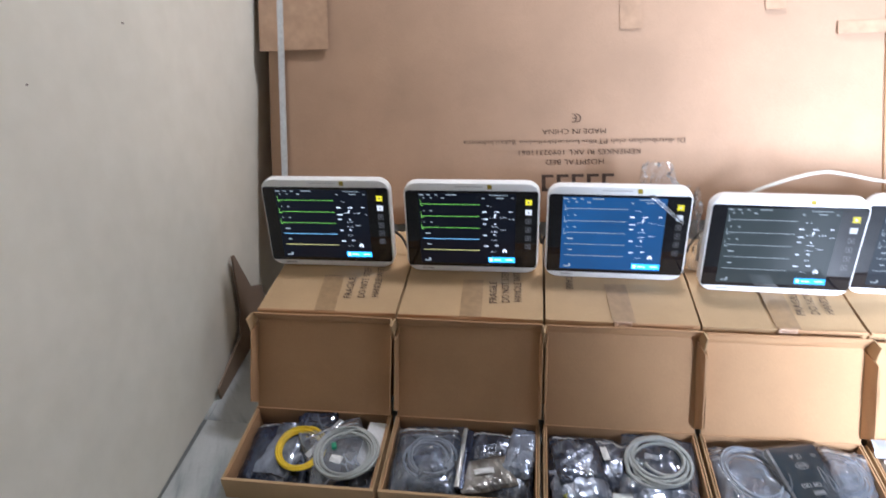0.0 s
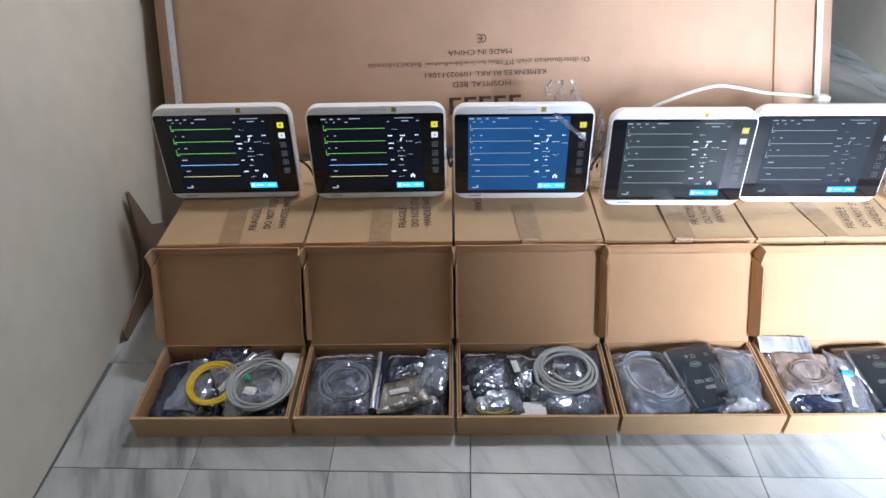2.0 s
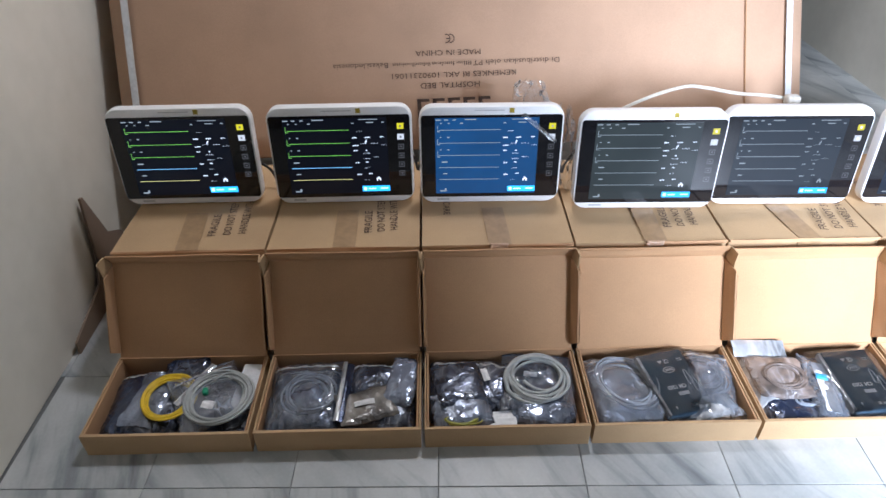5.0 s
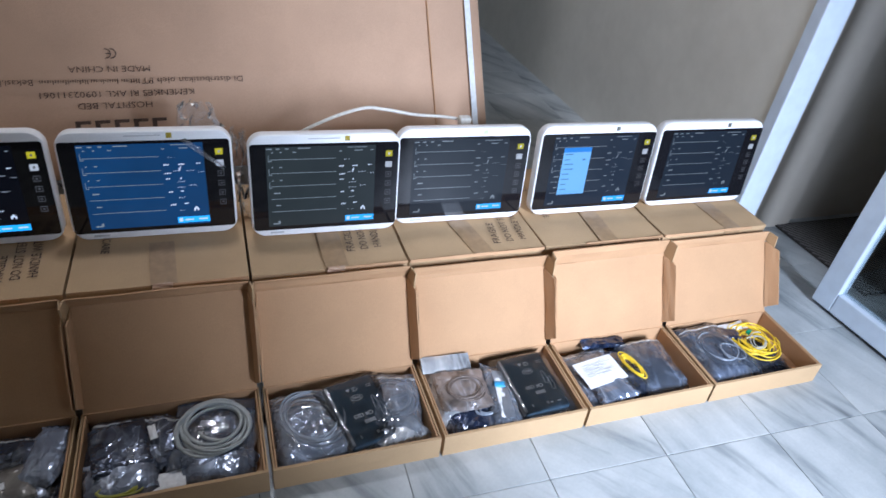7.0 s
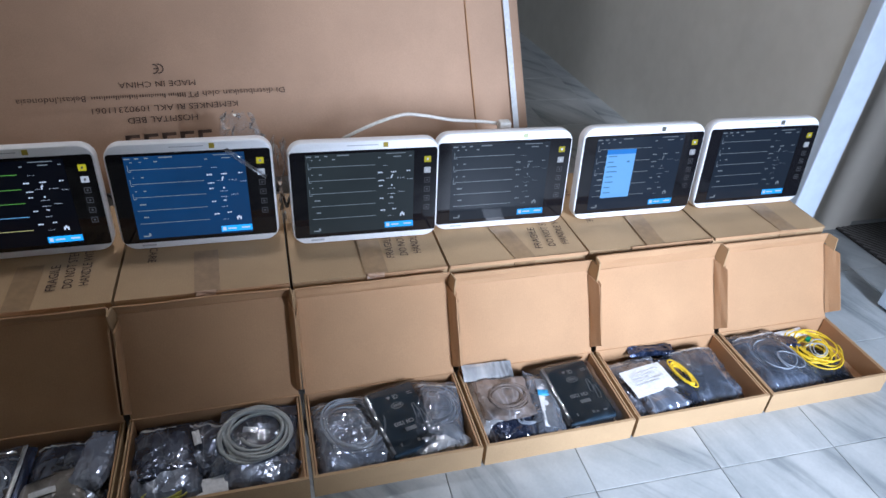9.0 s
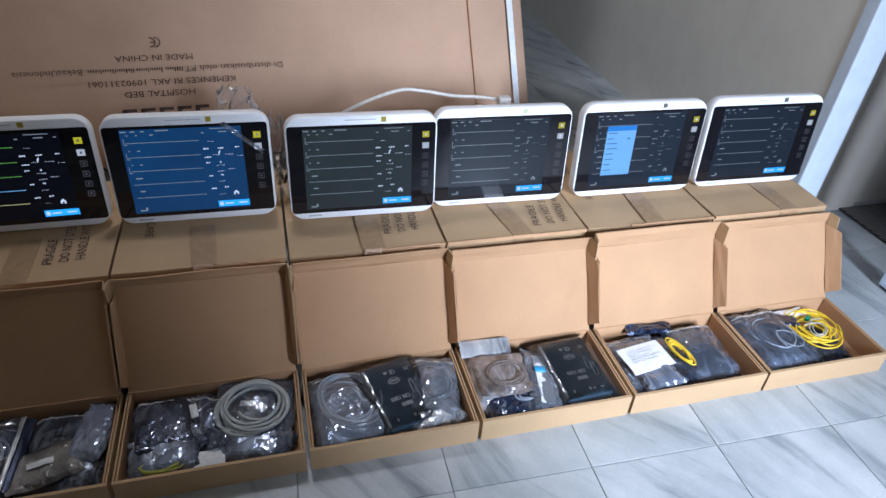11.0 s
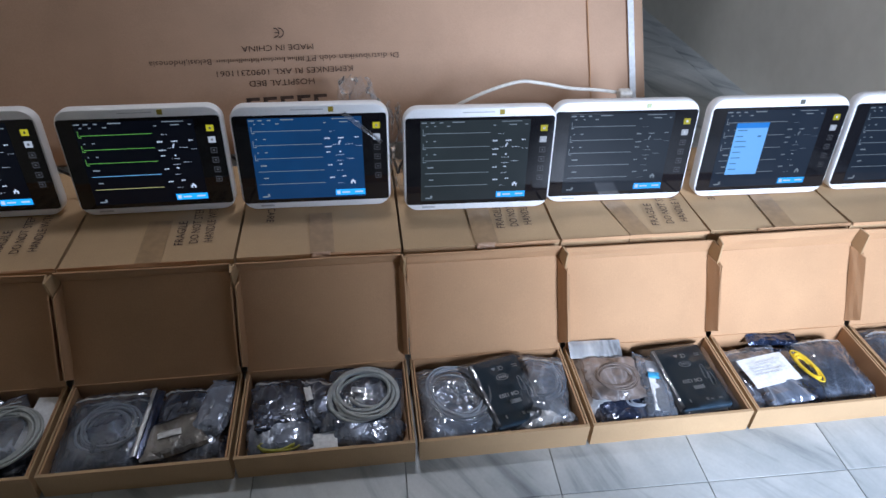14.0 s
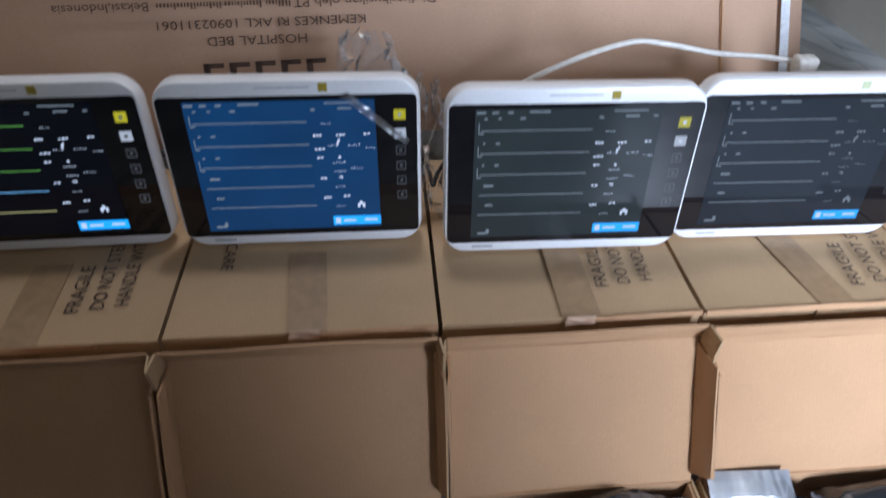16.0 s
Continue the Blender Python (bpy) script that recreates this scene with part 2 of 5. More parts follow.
_tr, _gl, _mx, _lw = (_t.nodes.new(n) for n in ("ShaderNodeBsdfTransparent", "ShaderNodeBsdfGlossy", "ShaderNodeMixShader", "ShaderNodeFresnel"))
_tr.inputs[0].default_value = (0.72, 0.78, 0.80, 1)
_gl.inputs["Roughness"].default_value = 0.03
_t.links.new(_lw.outputs[0], _mx.inputs[0])
_t.links.new(_tr.outputs[0], _mx.inputs[1])
_t.links.new(_gl.outputs[0], _mx.inputs[2])
_t.links.new(_mx.outputs[0], _t.nodes["Material Output"].inputs["Surface"])

TR_GREEN = glow("green_trace_light", (0.26, 0.75, 0.12), 0.5)
TR_BLUE = glow("blue_trace_light", (0.25, 0.62, 1.0), 0.8)
TR_YELLOW = glow("yellow_trace_light", (0.75, 0.70, 0.28), 0.7)
TR_WHITE = glow("white_readout_light", (0.80, 0.90, 1.0), 0.85)
TR_DIM = glow("dim_readout_light", (0.62, 0.74, 0.78), 0.32)
BTN_BLUE = glow("blue_button_light", (0.04, 0.42, 0.98), 1.25)
KEY_YELLOW = glow("yellow_key_light", (0.80, 0.72, 0.02), 0.62)
KEY_WHITE = glow("white_key_light", (0.75, 0.80, 0.82), 0.62)
KEY_DIM = glow("grey_key_light", (0.45, 0.47, 0.48), 0.16)
POPUP = glow("pale_blue_menu_light", (0.22, 0.55, 1.0), 1.0)
POPUP_HEAD = glow("blue_menu_bar_light", (0.02, 0.25, 0.75), 1.0)
MENU_INK = glow("menu_text_light", (0.08, 0.26, 0.55), 0.8)
LAMP_COVER = glow("opal_lamp_cover", (0.9, 0.95, 1.0), 6.0, 0.4)
STICKER = plain("gold_sticker", (0.36, 0.28, 0.03), 0.35)
STICKER_GREY = plain("dark_grey_sticker", (0.10, 0.10, 0.085), 0.35)
STICKER_PALE = plain("pale_green_sticker", (0.46, 0.50, 0.30), 0.35)
SCREENS = [
    lit_screen("dark_backlit_screen", (0.0018, 0.0028, 0.0055), 1.0),
    lit_screen("black_backlit_screen", (0.0012, 0.0018, 0.0040), 1.0),
    lit_screen("blue_backlit_screen", (0.008, 0.052, 0.140), 1.0),
    # the next two glow greyer, partly standing in for the room's reflection
    lit_screen("grey_backlit_screen", (0.026, 0.035, 0.033), 1.0),
    lit_screen("grey_backlit_screen", (0.014, 0.021, 0.026), 1.0),
    lit_screen("grey_backlit_screen", (0.006, 0.016, 0.030), 1.0),
    lit_screen("dim_backlit_screen", (0.004, 0.012, 0.022), 1.0),
]

# ---- mesh helpers ----


def empty(name, m, label, category, group="", kind=""):
    ob = new(name)
    ob.empty_display_size = 0.05
    ob.matrix_world = m
    return tagged(ob, label, category, group, kind)


def part(name, bm, material, parent, label="", smooth=False):
    me = bpy.data.meshes.new(name)
    bm.to_mesh(me)
    bm.free()
    me.materials.append(material)
    if smooth:
        me.polygons.foreach_set("use_smooth", [True] * len(me.polygons))
    ob = new(name, me)
    ob.parent = parent
    if label:
        tagged(ob, label)
    return ob


def thing(name, bm, material, m, label, category, group="", kind="", smooth=False):
    me = bpy.data.meshes.new(name)
    bm.to_mesh(me)
    bm.free()
    me.materials.append(material)
    if smooth:
        me.polygons.foreach_set("use_smooth", [True] * len(me.polygons))
    ob = new(name, me)
    ob.matrix_world = m
    return tagged(ob, label, category, group, kind)


def block(x0, x1, y0, y1, z0, z1, bevel=0.0, bm=None):
    bm = bm or bmesh.new()
    r = bmesh.ops.create_cube(bm, size=1.0, matrix=Matrix.Translation(((x0 + x1) / 2, (y0 + y1) / 2, (z0 + z1) / 2)) @ Matrix.Diagonal((x1 - x0, y1 - y0, z1 - z0, 1)))
    if bevel:
        edges = list({e for v in r["verts"] for e in v.link_edges})
        bmesh.ops.bevel(bm, geom=edges, offset=bevel, segments=2, profile=0.5, affect="EDGES")
    return bm


def sheet(corners, thick, nu=6, nv=6, bow=0.0, rough=0.0, seed=0, bm=None):
    """A board between four corners (ccw from outside), given its thickness behind it, bowed and uneven by a little."""
    bm = bm or bmesh.new()
    a, b, c, d = (Vector(q) for q in corners)
    n = (b - a).cross(d - a).normalized()
    rows = []
    for side in (0, 1):
        grid = []
        for j in range(nv + 1):
            line = []
            for i in range(nu + 1):
                u, v = i / nu, j / nv
                q = a.lerp(b, u).lerp(d.lerp(c, u), v)
                lift = bow * math.sin(math.pi * u) * math.sin(math.pi * v)
                if rough:
                    lift += rough * noise.noise(Vector((u * 2.3 + seed * 7.1, v * 2.3, seed)))
                line.append(bm.verts.new(q + n * (lift - (thick if side else 0))))
            grid.append(line)
        rows.append(grid)
    f, k = rows
    for j in range(nv):
        for i in range(nu):
            bm.faces.new((f[j][i], f[j][i + 1], f[j + 1][i + 1], f[j + 1][i]))
            bm.faces.new((k[j][i], k[j + 1][i], k[j + 1][i + 1], k[j][i + 1]))
    rim_f = [f[0][i] for i in range(nu + 1)] + [f[j][nu] for j in range(1, nv + 1)] + [f[nv][i] for i in range(nu - 1, -1, -1)] + [f[j][0] for j in range(nv - 1, 0, -1)]
    rim_k = [k[0][i] for i in range(nu + 1)] + [k[j][nu] for j in range(1, nv + 1)] + [k[nv][i] for i in range(nu - 1, -1, -1)] + [k[j][0] for j in range(nv - 1, 0, -1)]
    for i in range(len(rim_f)):
        j = (i + 1) % len(rim_f)
        bm.faces.new((rim_f[j], rim_f[i], rim_k[i], rim_k[j]))
    return bm


def outline(w, h, r, steps=6):
    """A rounded rectangle w x h standing on z = 0, centred on x = 0."""
    pts = []
    for cx, cz, a0 in ((w / 2 - r, r, -90), (w / 2 - r, h - r, 0), (-w / 2 + r, h - r, 90), (-w / 2 + r, r, 180)):
        for s in range(steps + 1):
            a = radians(a0 + 90 * s / steps)
            pts.append((cx + r * math.cos(a), cz + r * math.sin(a)))
    return pts


def loft(rings, bm=None):
    """Joins rings of equal count, and closes both ends."""
    bm = bm or bmesh.new()
    vs = [[bm.verts.new(q) for q in ring] for ring in rings]
    for a, b in zip(vs, vs[1:]):
        for i in range(len(a)):
            j = (i + 1) % len(a)
            bm.faces.new((a[i], a[j], b[j], b[i]))
    bm.faces.new(vs[0][::-1])
    bm.faces.new(vs[-1])
    bmesh.ops.recalc_face_normals(bm, faces=bm.faces)
    return bm


def tube(pts, r, seg=7, bm=None):
    bm = bm or bmesh.new()
    pts = [Vector(q) for q in pts]
    n = len(pts)
    rings = []
    for i, q in enumerate(pts):
        d = (pts[min(i + 1, n - 1)] - pts[max(i - 1, 0)]).normalized()
        side = d.cross(Vector((0, 0, 1)))
        side = side.normalized() if side.length > 1e-4 else Vector((1, 0, 0))
        up = side.cross(d)
        rings.append([bm.verts.new(q + r * (math.cos(a) * side + math.sin(a) * up)) for a in (2 * math.pi * k / seg for k in range(seg))])
    for a, b in zip(rings, rings[1:]):
        for i in range(seg):
            j = (i + 1) % seg
            bm.faces.new((a[i], a[j], b[j], b[i]))
    bm.faces.new(rings[0])
    bm.faces.new(rings[-1][::-1])
    bmesh.ops.recalc_face_normals(bm, faces=bm.faces)
    return bm


def smooth_path(pts, steps=8):
    """A rounded line through the points."""
    q = [Vector(p) for p in pts]
    q = [2 * q[0] - q[1]] + q + [2 * q[-1] - q[-2]]
    out = []
    for i in range(1, len(q) - 2):
        a, b, c, d = q[i - 1 : i + 3]
        for s in range(steps):
            t = s / steps
            out.append(0.5 * (2 * b + (c - a) * t + (2 * a - 5 * b + 4 * c - d) * t * t + (3 * b - 3 * c + d - a) * t ** 3))
    out.append(q[-2])
    return out


def lettering(name, text, size, material, parent, m, label="", thick=0.0, wide=1.0, bold=0.0, length=0.0, start=False):
    """Flat letters; length, where given, sets the width of the line, and start puts its first letter at the origin."""
    cu = bpy.data.curves.new(name, "FONT")
    cu.body, cu.size, cu.align_x, cu.align_y, cu.extrude = text, size, "CENTER", "CENTER", thick
    cu.resolution_u, cu.offset = 2, bold
    tmp = new(name, cu)
    me = bpy.data.meshes.new_from_object(tmp.evaluated_get(bpy.context.evaluated_depsgraph_get()))
    bpy.data.objects.remove(tmp)
    me.materials.clear()
    me.materials.append(material)
    ob = new(name, me)
    ob.parent = parent
    if length:
        wide = length / (max(v.co.x for v in me.vertices) - min(v.co.x for v in me.vertices))
    ob.matrix_local = m @ pose(length / 2 if start else 0, 0, 0) @ Matrix.Diagonal((wide, 1, 1, 1))
    if label:
        tagged(ob, label)
    return ob


# ---- the room ----
LEFT, RIGHT, H = -1.222, 1.60, 2.6


def wall(name, x0, x1, y0, y1, z0, z1, material, label):
    return thing(name, block(x0, x1, y0, y1, z0, z1), material, Matrix(), label, "wall", kind="structure")


wall("wall_west", LEFT - 0.12, LEFT, -2.4, 1.62, 0, H, WALL, "cream painted wall with small dark marks")
for my, mz, mr in ((-0.017, 0.94, 0.006), (0.385, 0.959, 0.003), (0.08, 0.93, 0.0025)):
    mark = thing("wall_mark", block(0, 0.0006, -mr, mr, -mr * 0.5, mr * 0.5), INK, pose(LEFT + 0.0002, my, mz), "small dark mark on a cream wall", "mark", kind="structure")
wall("wall_north", LEFT - 0.12, 0.70, 1.62, 1.74, 0, H, WALL, "cream painted wall behind the large carton")
wall("wall_passage", 0.58, 0.70, 1.74, 4.6, 0, H, WALL_SHADE, "passage wall in shade-darkened cream")
wall("wall_end", 0.58, 1.72, 4.6, 4.72, 0, H, WALL_SHADE, "end wall of the passage in shade-darkened cream")
wall("wall_east", RIGHT, RIGHT + 0.12, 0.66, 4.6, 0, H, WALL, "grey beige painted wall along the passage")
# unseen stretch of wall, added to hold the daylight back from the hall floor
wall("added_wall_east_south", RIGHT, RIGHT + 0.12, -2.4, -0.66, 0, H, WALL, "added unseen cream wall past the open door, blocking daylight to the hall")
wall("wall_pier", RIGHT + 0.12, RIGHT + 0.36, 0.685, 0.90, 0, H, WALL_SHADE, "wall pier beside the doorway in shade-darkened cream")
wall("wall_hall", RIGHT + 0.36, 3.6, 0.72, 0.90, 0, H, WALL_SHADE, "hall wall outside the door in shade-darkened cream")
wall("wall_hall_east", 3.6, 3.72, -3.0, 0.90, 0, H, WALL_SHADE, "wall at the far side of the hall in shade-darkened cream")
WX0, WX1, WZ0, WZ1 = 0.93, 1.51, 0.74, 1.88      # opening added out of view for the added daylight lamp
wall("wall_south_1", LEFT - 0.12, WX0, -2.52, -2.4, 0, H, WALL, "cream painted wall beside the added window")
wall("wall_south_2", WX1, 3.72, -2.52, -2.4, 0, H, WALL, "cream painted wall beside the added window")
wall("wall_south_3", WX0, WX1, -2.52, -2.4, 0, WZ0, WALL, "cream painted wall under the added window")
wall("wall_south_4", WX0, WX1, -2.52, -2.4, WZ1, H, WALL, "cream painted wall over the added window")
# unseen window, added only to house the daylight lamp
window = empty("added_window", pose((WX0 + WX1) / 2, -2.47, 0), "added unseen window with a white aluminium frame, round the daylight lamp", "window", kind="structure")
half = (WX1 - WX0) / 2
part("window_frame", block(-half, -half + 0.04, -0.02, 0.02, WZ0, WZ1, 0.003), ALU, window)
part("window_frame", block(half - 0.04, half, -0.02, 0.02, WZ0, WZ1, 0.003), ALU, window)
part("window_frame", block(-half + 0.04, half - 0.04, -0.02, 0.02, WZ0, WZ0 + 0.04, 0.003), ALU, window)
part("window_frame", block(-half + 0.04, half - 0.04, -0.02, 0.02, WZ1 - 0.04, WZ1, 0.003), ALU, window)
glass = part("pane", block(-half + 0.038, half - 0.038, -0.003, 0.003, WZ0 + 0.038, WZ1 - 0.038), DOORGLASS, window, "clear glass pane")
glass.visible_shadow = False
# unseen wall added to shade the left boxes from the daylight lamp
wall("light_blocker_wall", LEFT, 0.82, -1.42, -1.32, 0, H, WALL_DARK, "added unseen dark wall behind the viewer, keeping daylight off the left boxes")
thing("ceiling", block(LEFT - 0.12, 3.72, -2.52, 4.72, H, H + 0.1), CEIL, Matrix(), "white painted ceiling", "ceiling", kind="structure")

# white door post at the end of the wall
post = empty("door_frame", pose(RIGHT, 0.615, 0), "white coated aluminium door post at the wall's end", "door frame", kind="structure")
part("post", block(-0.004, 0.092, 0.0, 0.045, 0, 2.2, 0.004), ALU, post)

# open glass door: its leaf stands along y, free edge towards the boxes
door = empty("door_1", pose(1.705, 0.29, 0.012, 0, 0, 3), "open glass door with a white aluminium frame", "door", kind="structure")
part("free_stile", block(-0.02, 0.02, -0.068, 0.0, 0, 2.08, 0.004), ALU, door)
part("hinge_stile", block(-0.02, 0.02, -0.90, -0.825, 0, 2.08, 0.004), ALU, door)
part("bottom_rail", block(-0.02, 0.02, -0.825, -0.068, 0, 0.068, 0.004), ALU, door)
part("top_rail", block(-0.02, 0.02, -0.825, -0.075, 1.99, 2.08, 0.004), ALU, door)
part("bottom_seal", block(-0.006, 0.006, -0.9, 0.0, -0.010, 0.0), RUBBER, door, "black rubber draught seal")
pane = part("pane", block(-0.003, 0.003, -0.83, -0.064, 0.064, 1.995), DOORGLASS, door, "clear glass pane")
pane.visible_shadow = False

# ribbed mat outside the doorway
mat_ob = empty("floor_mat", pose(1.90, 0.27, 0.001), "dark ribbed floor mat on the marble floor", "mat")
part("backing", block(0, 1.1, 0, 0.42, 0, 0.006, 0.002), MAT_DARK, mat_ob)
for i in range(58):
    # ribs run slantwise across the mat
    x0 = 0.02 + i * 0.022
    a, b = Vector((x0 - 0.30, 0.415, 0)), Vector((x0, 0.005, 0))
    if a.x < 0.005:
        a = a.lerp(b, (0.005 - a.x) / (b.x - a.x))
    if b.x > 1.095:
        b = b.lerp(a, (b.x - 1.095) / (b.x - a.x)) if a.x < 1.09 else a
    if (b - a).length > 0.01:
        d = (b - a).normalized() * 0.0001
        w = Vector((0.0028, 0.0022, 0))
        part("rib", sheet([a - w + Vector((0, 0, 0.0085)), b - w + Vector((0, 0, 0.0085)), b + w + Vector((0, 0, 0.0085)), a + w + Vector((0, 0, 0.0085))], 0.003, 1, 1), MAT_PALE, mat_ob)

# ceiling lamp
lamp = empty("ceiling_light", pose(0.0, 1.22, H), "round white ceiling lamp with a flat opal cover", "lamp")
part("housing", loft([[(r * math.cos(a), r * math.sin(a), z) for a in (2 * math.pi * k / 28 for k in range(28))] for r, z in ((0.185, -0.001), (0.185, -0.040), (0.168, -0.052))]), SHELL, lamp)
part("cover", loft([[(r * math.cos(a), r * math.sin(a), z) for a in (2 * math.pi * k / 28 for k in range(28))] for r, z in ((0.160, -0.0525), (0.158, -0.058))]), LAMP_COVER, lamp, "opal lamp cover")

# ---- large leaning carton ----
SLOPE = math.degrees(math.atan(0.55))
BIG0 = Vector((0, 0.905 + 0.55 * (0.288 - 0.52), 0.288))
YAW = 4.2                      # its right end stands farther back
big = empty("large_carton", pose(-0.492, BIG0.y, BIG0.z, 0, 0, YAW) @ pose(0.5, 0, 0, -SLOPE), "large brown hospital bed carton leaning back behind the monitors", "carton")
CA, CB, CH = -1.168, 0.752, 1.12


def big_front():
    bm = sheet([(CA, 0, 0), (CB, 0, 0), (CB, 0, CH), (CA, 0, CH)], 0.006, 30, 18, 0.004, 0.006, 3)
    return bm


part("front_panel", big_front(), BIGKRAFT, big, smooth=True)
part("side_panel", block(CA, CA + 0.006, 0.008, 0.22, 0, CH), BIGKRAFT, big)
part("side_panel", block(CB - 0.006, CB, 0.008, 0.22, 0, CH), BIGKRAFT, big)
part("back_panel", block(CA, CB, 0.22, 0.226, 0, CH), BIGKRAFT, big)
part("top_panel", block(CA + 0.006, CB - 0.006, 0.008, 0.22, CH - 0.006, CH), BIGKRAFT, big)
part("bottom_panel", block(CA + 0.006, CB - 0.006, 0.008, 0.22, 0, 0.006), BIGKRAFT, big)
part("crease_line", block(0.581, 0.583, -0.0095, -0.004, 0.0, CH), KRAFT_IN, big)
for x0 in (-1.126, 0.710):
    part("strap", sheet([(x0 - 0.009, -0.0118, 0), (x0 + 0.009, -0.0118, 0), (x0 + 0.009, -0.0118, CH), (x0 - 0.009, -0.0118, CH)], 0.0016, 1, 24), STRAP, big, "white plastic strapping band")


def up(z):
    """Height on the leaning face of a height over the floor."""
    return (z - BIG0.z) / math.cos(radians(SLOPE))


def on_face(x, z, turn=180.75, lift=0.013):
    return pose(x, -lift, up(z), 90, 0, 0) @ pose(0, 0, 0, 0, 0, turn)


for text, x, z, size, length in (("MADE IN CHINA", -0.274, 0.516, 0.0205, 0.181), ("KEMENKES RI AKL 10902311061", -0.262, 0.464, 0.0205, 0.346), ("HOSPITAL BED", -0.273, 0.4395, 0.0215, 0.166), ("Di distribusikan oleh PT", -0.084, 0.4885, 0.0205, 0.244), ("Bekasi,Indonesia", -0.517, 0.4925, 0.0205, 0.150)):
    tagged(lettering("printed_line", text, size, INK, big, on_face(x, z, 179.6), length=length), kind="stuff")


def ce_mark(r, w):
    """The round conformity letters, upside down: two open half rings, one with a bar."""
    bm = bmesh.new()
    for cx in (0.001, -0.0105):
        ring = []
        for k in range(15):
            a = radians(-100 + k * 200 / 14)
            ring.append([bm.verts.new((cx + q * math.cos(a), 0, q * math.sin(a))) for q in (r - w, r)])
        for p, q in zip(ring, ring[1:]):
            bm.faces.new((p[0], p[1], q[1], q[0]))
    x0, x1 = -0.0105, -0.0105 + r - w
    bm.faces.new([bm.verts.new((x, 0, z)) for x, z in ((x0, -w / 2), (x1, -w / 2), (x1, w / 2), (x0, w / 2))])
    return bm


mark = part("printed_mark", ce_mark(0.0125, 0.0028), INK, big)
mark.matrix_local = pose(-0.2685, -0.0134, up(0.5480))
rng = random.Random(5)
for x, end in ((-0.212, -0.252), (-0.260, -0.318), (-0.326, -0.432)):
    bm = bmesh.new()
    first = True
    while x > end:
        w = rng.uniform(0.0016, 0.0030)
        base = up(0.4885 - 0.009 * (x + 0.084))
        tall = 0.0045 if first else rng.choice((0.0, 0.0, 0.004))
        block(x - w, x, -0.0137, -0.0132, base - 0.002 - tall, base + 0.0045, bm=bm)
        first = False
        x -= w + 0.0030
    tagged(part("print_bar", bm, INK, big, "illegible dark printed word"), kind="stuff")
for i in range(5):
    xa = -0.368 + i * 0.043
    bm = bmesh.new()
    block(xa, xa + 0.011, -0.0137, -0.0132, up(0.366), up(0.408), bm=bm)
    block(xa, xa + 0.034, -0.0137, -0.0132, up(0.401), up(0.408), bm=bm)
    block(xa, xa + 0.032, -0.0137, -0.0132, up(0.366), up(0.373), bm=bm)
    part("print_block", bm, INK, big, "bold dark printed shape")
for x0, x1, z0, z1 in ((-1.19, -0.985, 0.74, 1.1), (-0.145, -0.085, 0.765, 1.12), (0.255, 0.31, 0.80, 1.12), (0.45, 0.60, 0.735, 0.765)):
    part("tape_strip", sheet([(x0, -0.0112, up(z0)), (x1, -0.0112, up(z0)), (x1, -0.0112, up(z1)), (x0, -0.0112, up(z1))], 0.0014, 4, 6, 0, 0.001, 4), TAPE_CLEAR, big, "glossy clear brown packing tape")

# ---- shipping cartons, a row of seven ----
TOP = 0.276
BACKY = 0.735


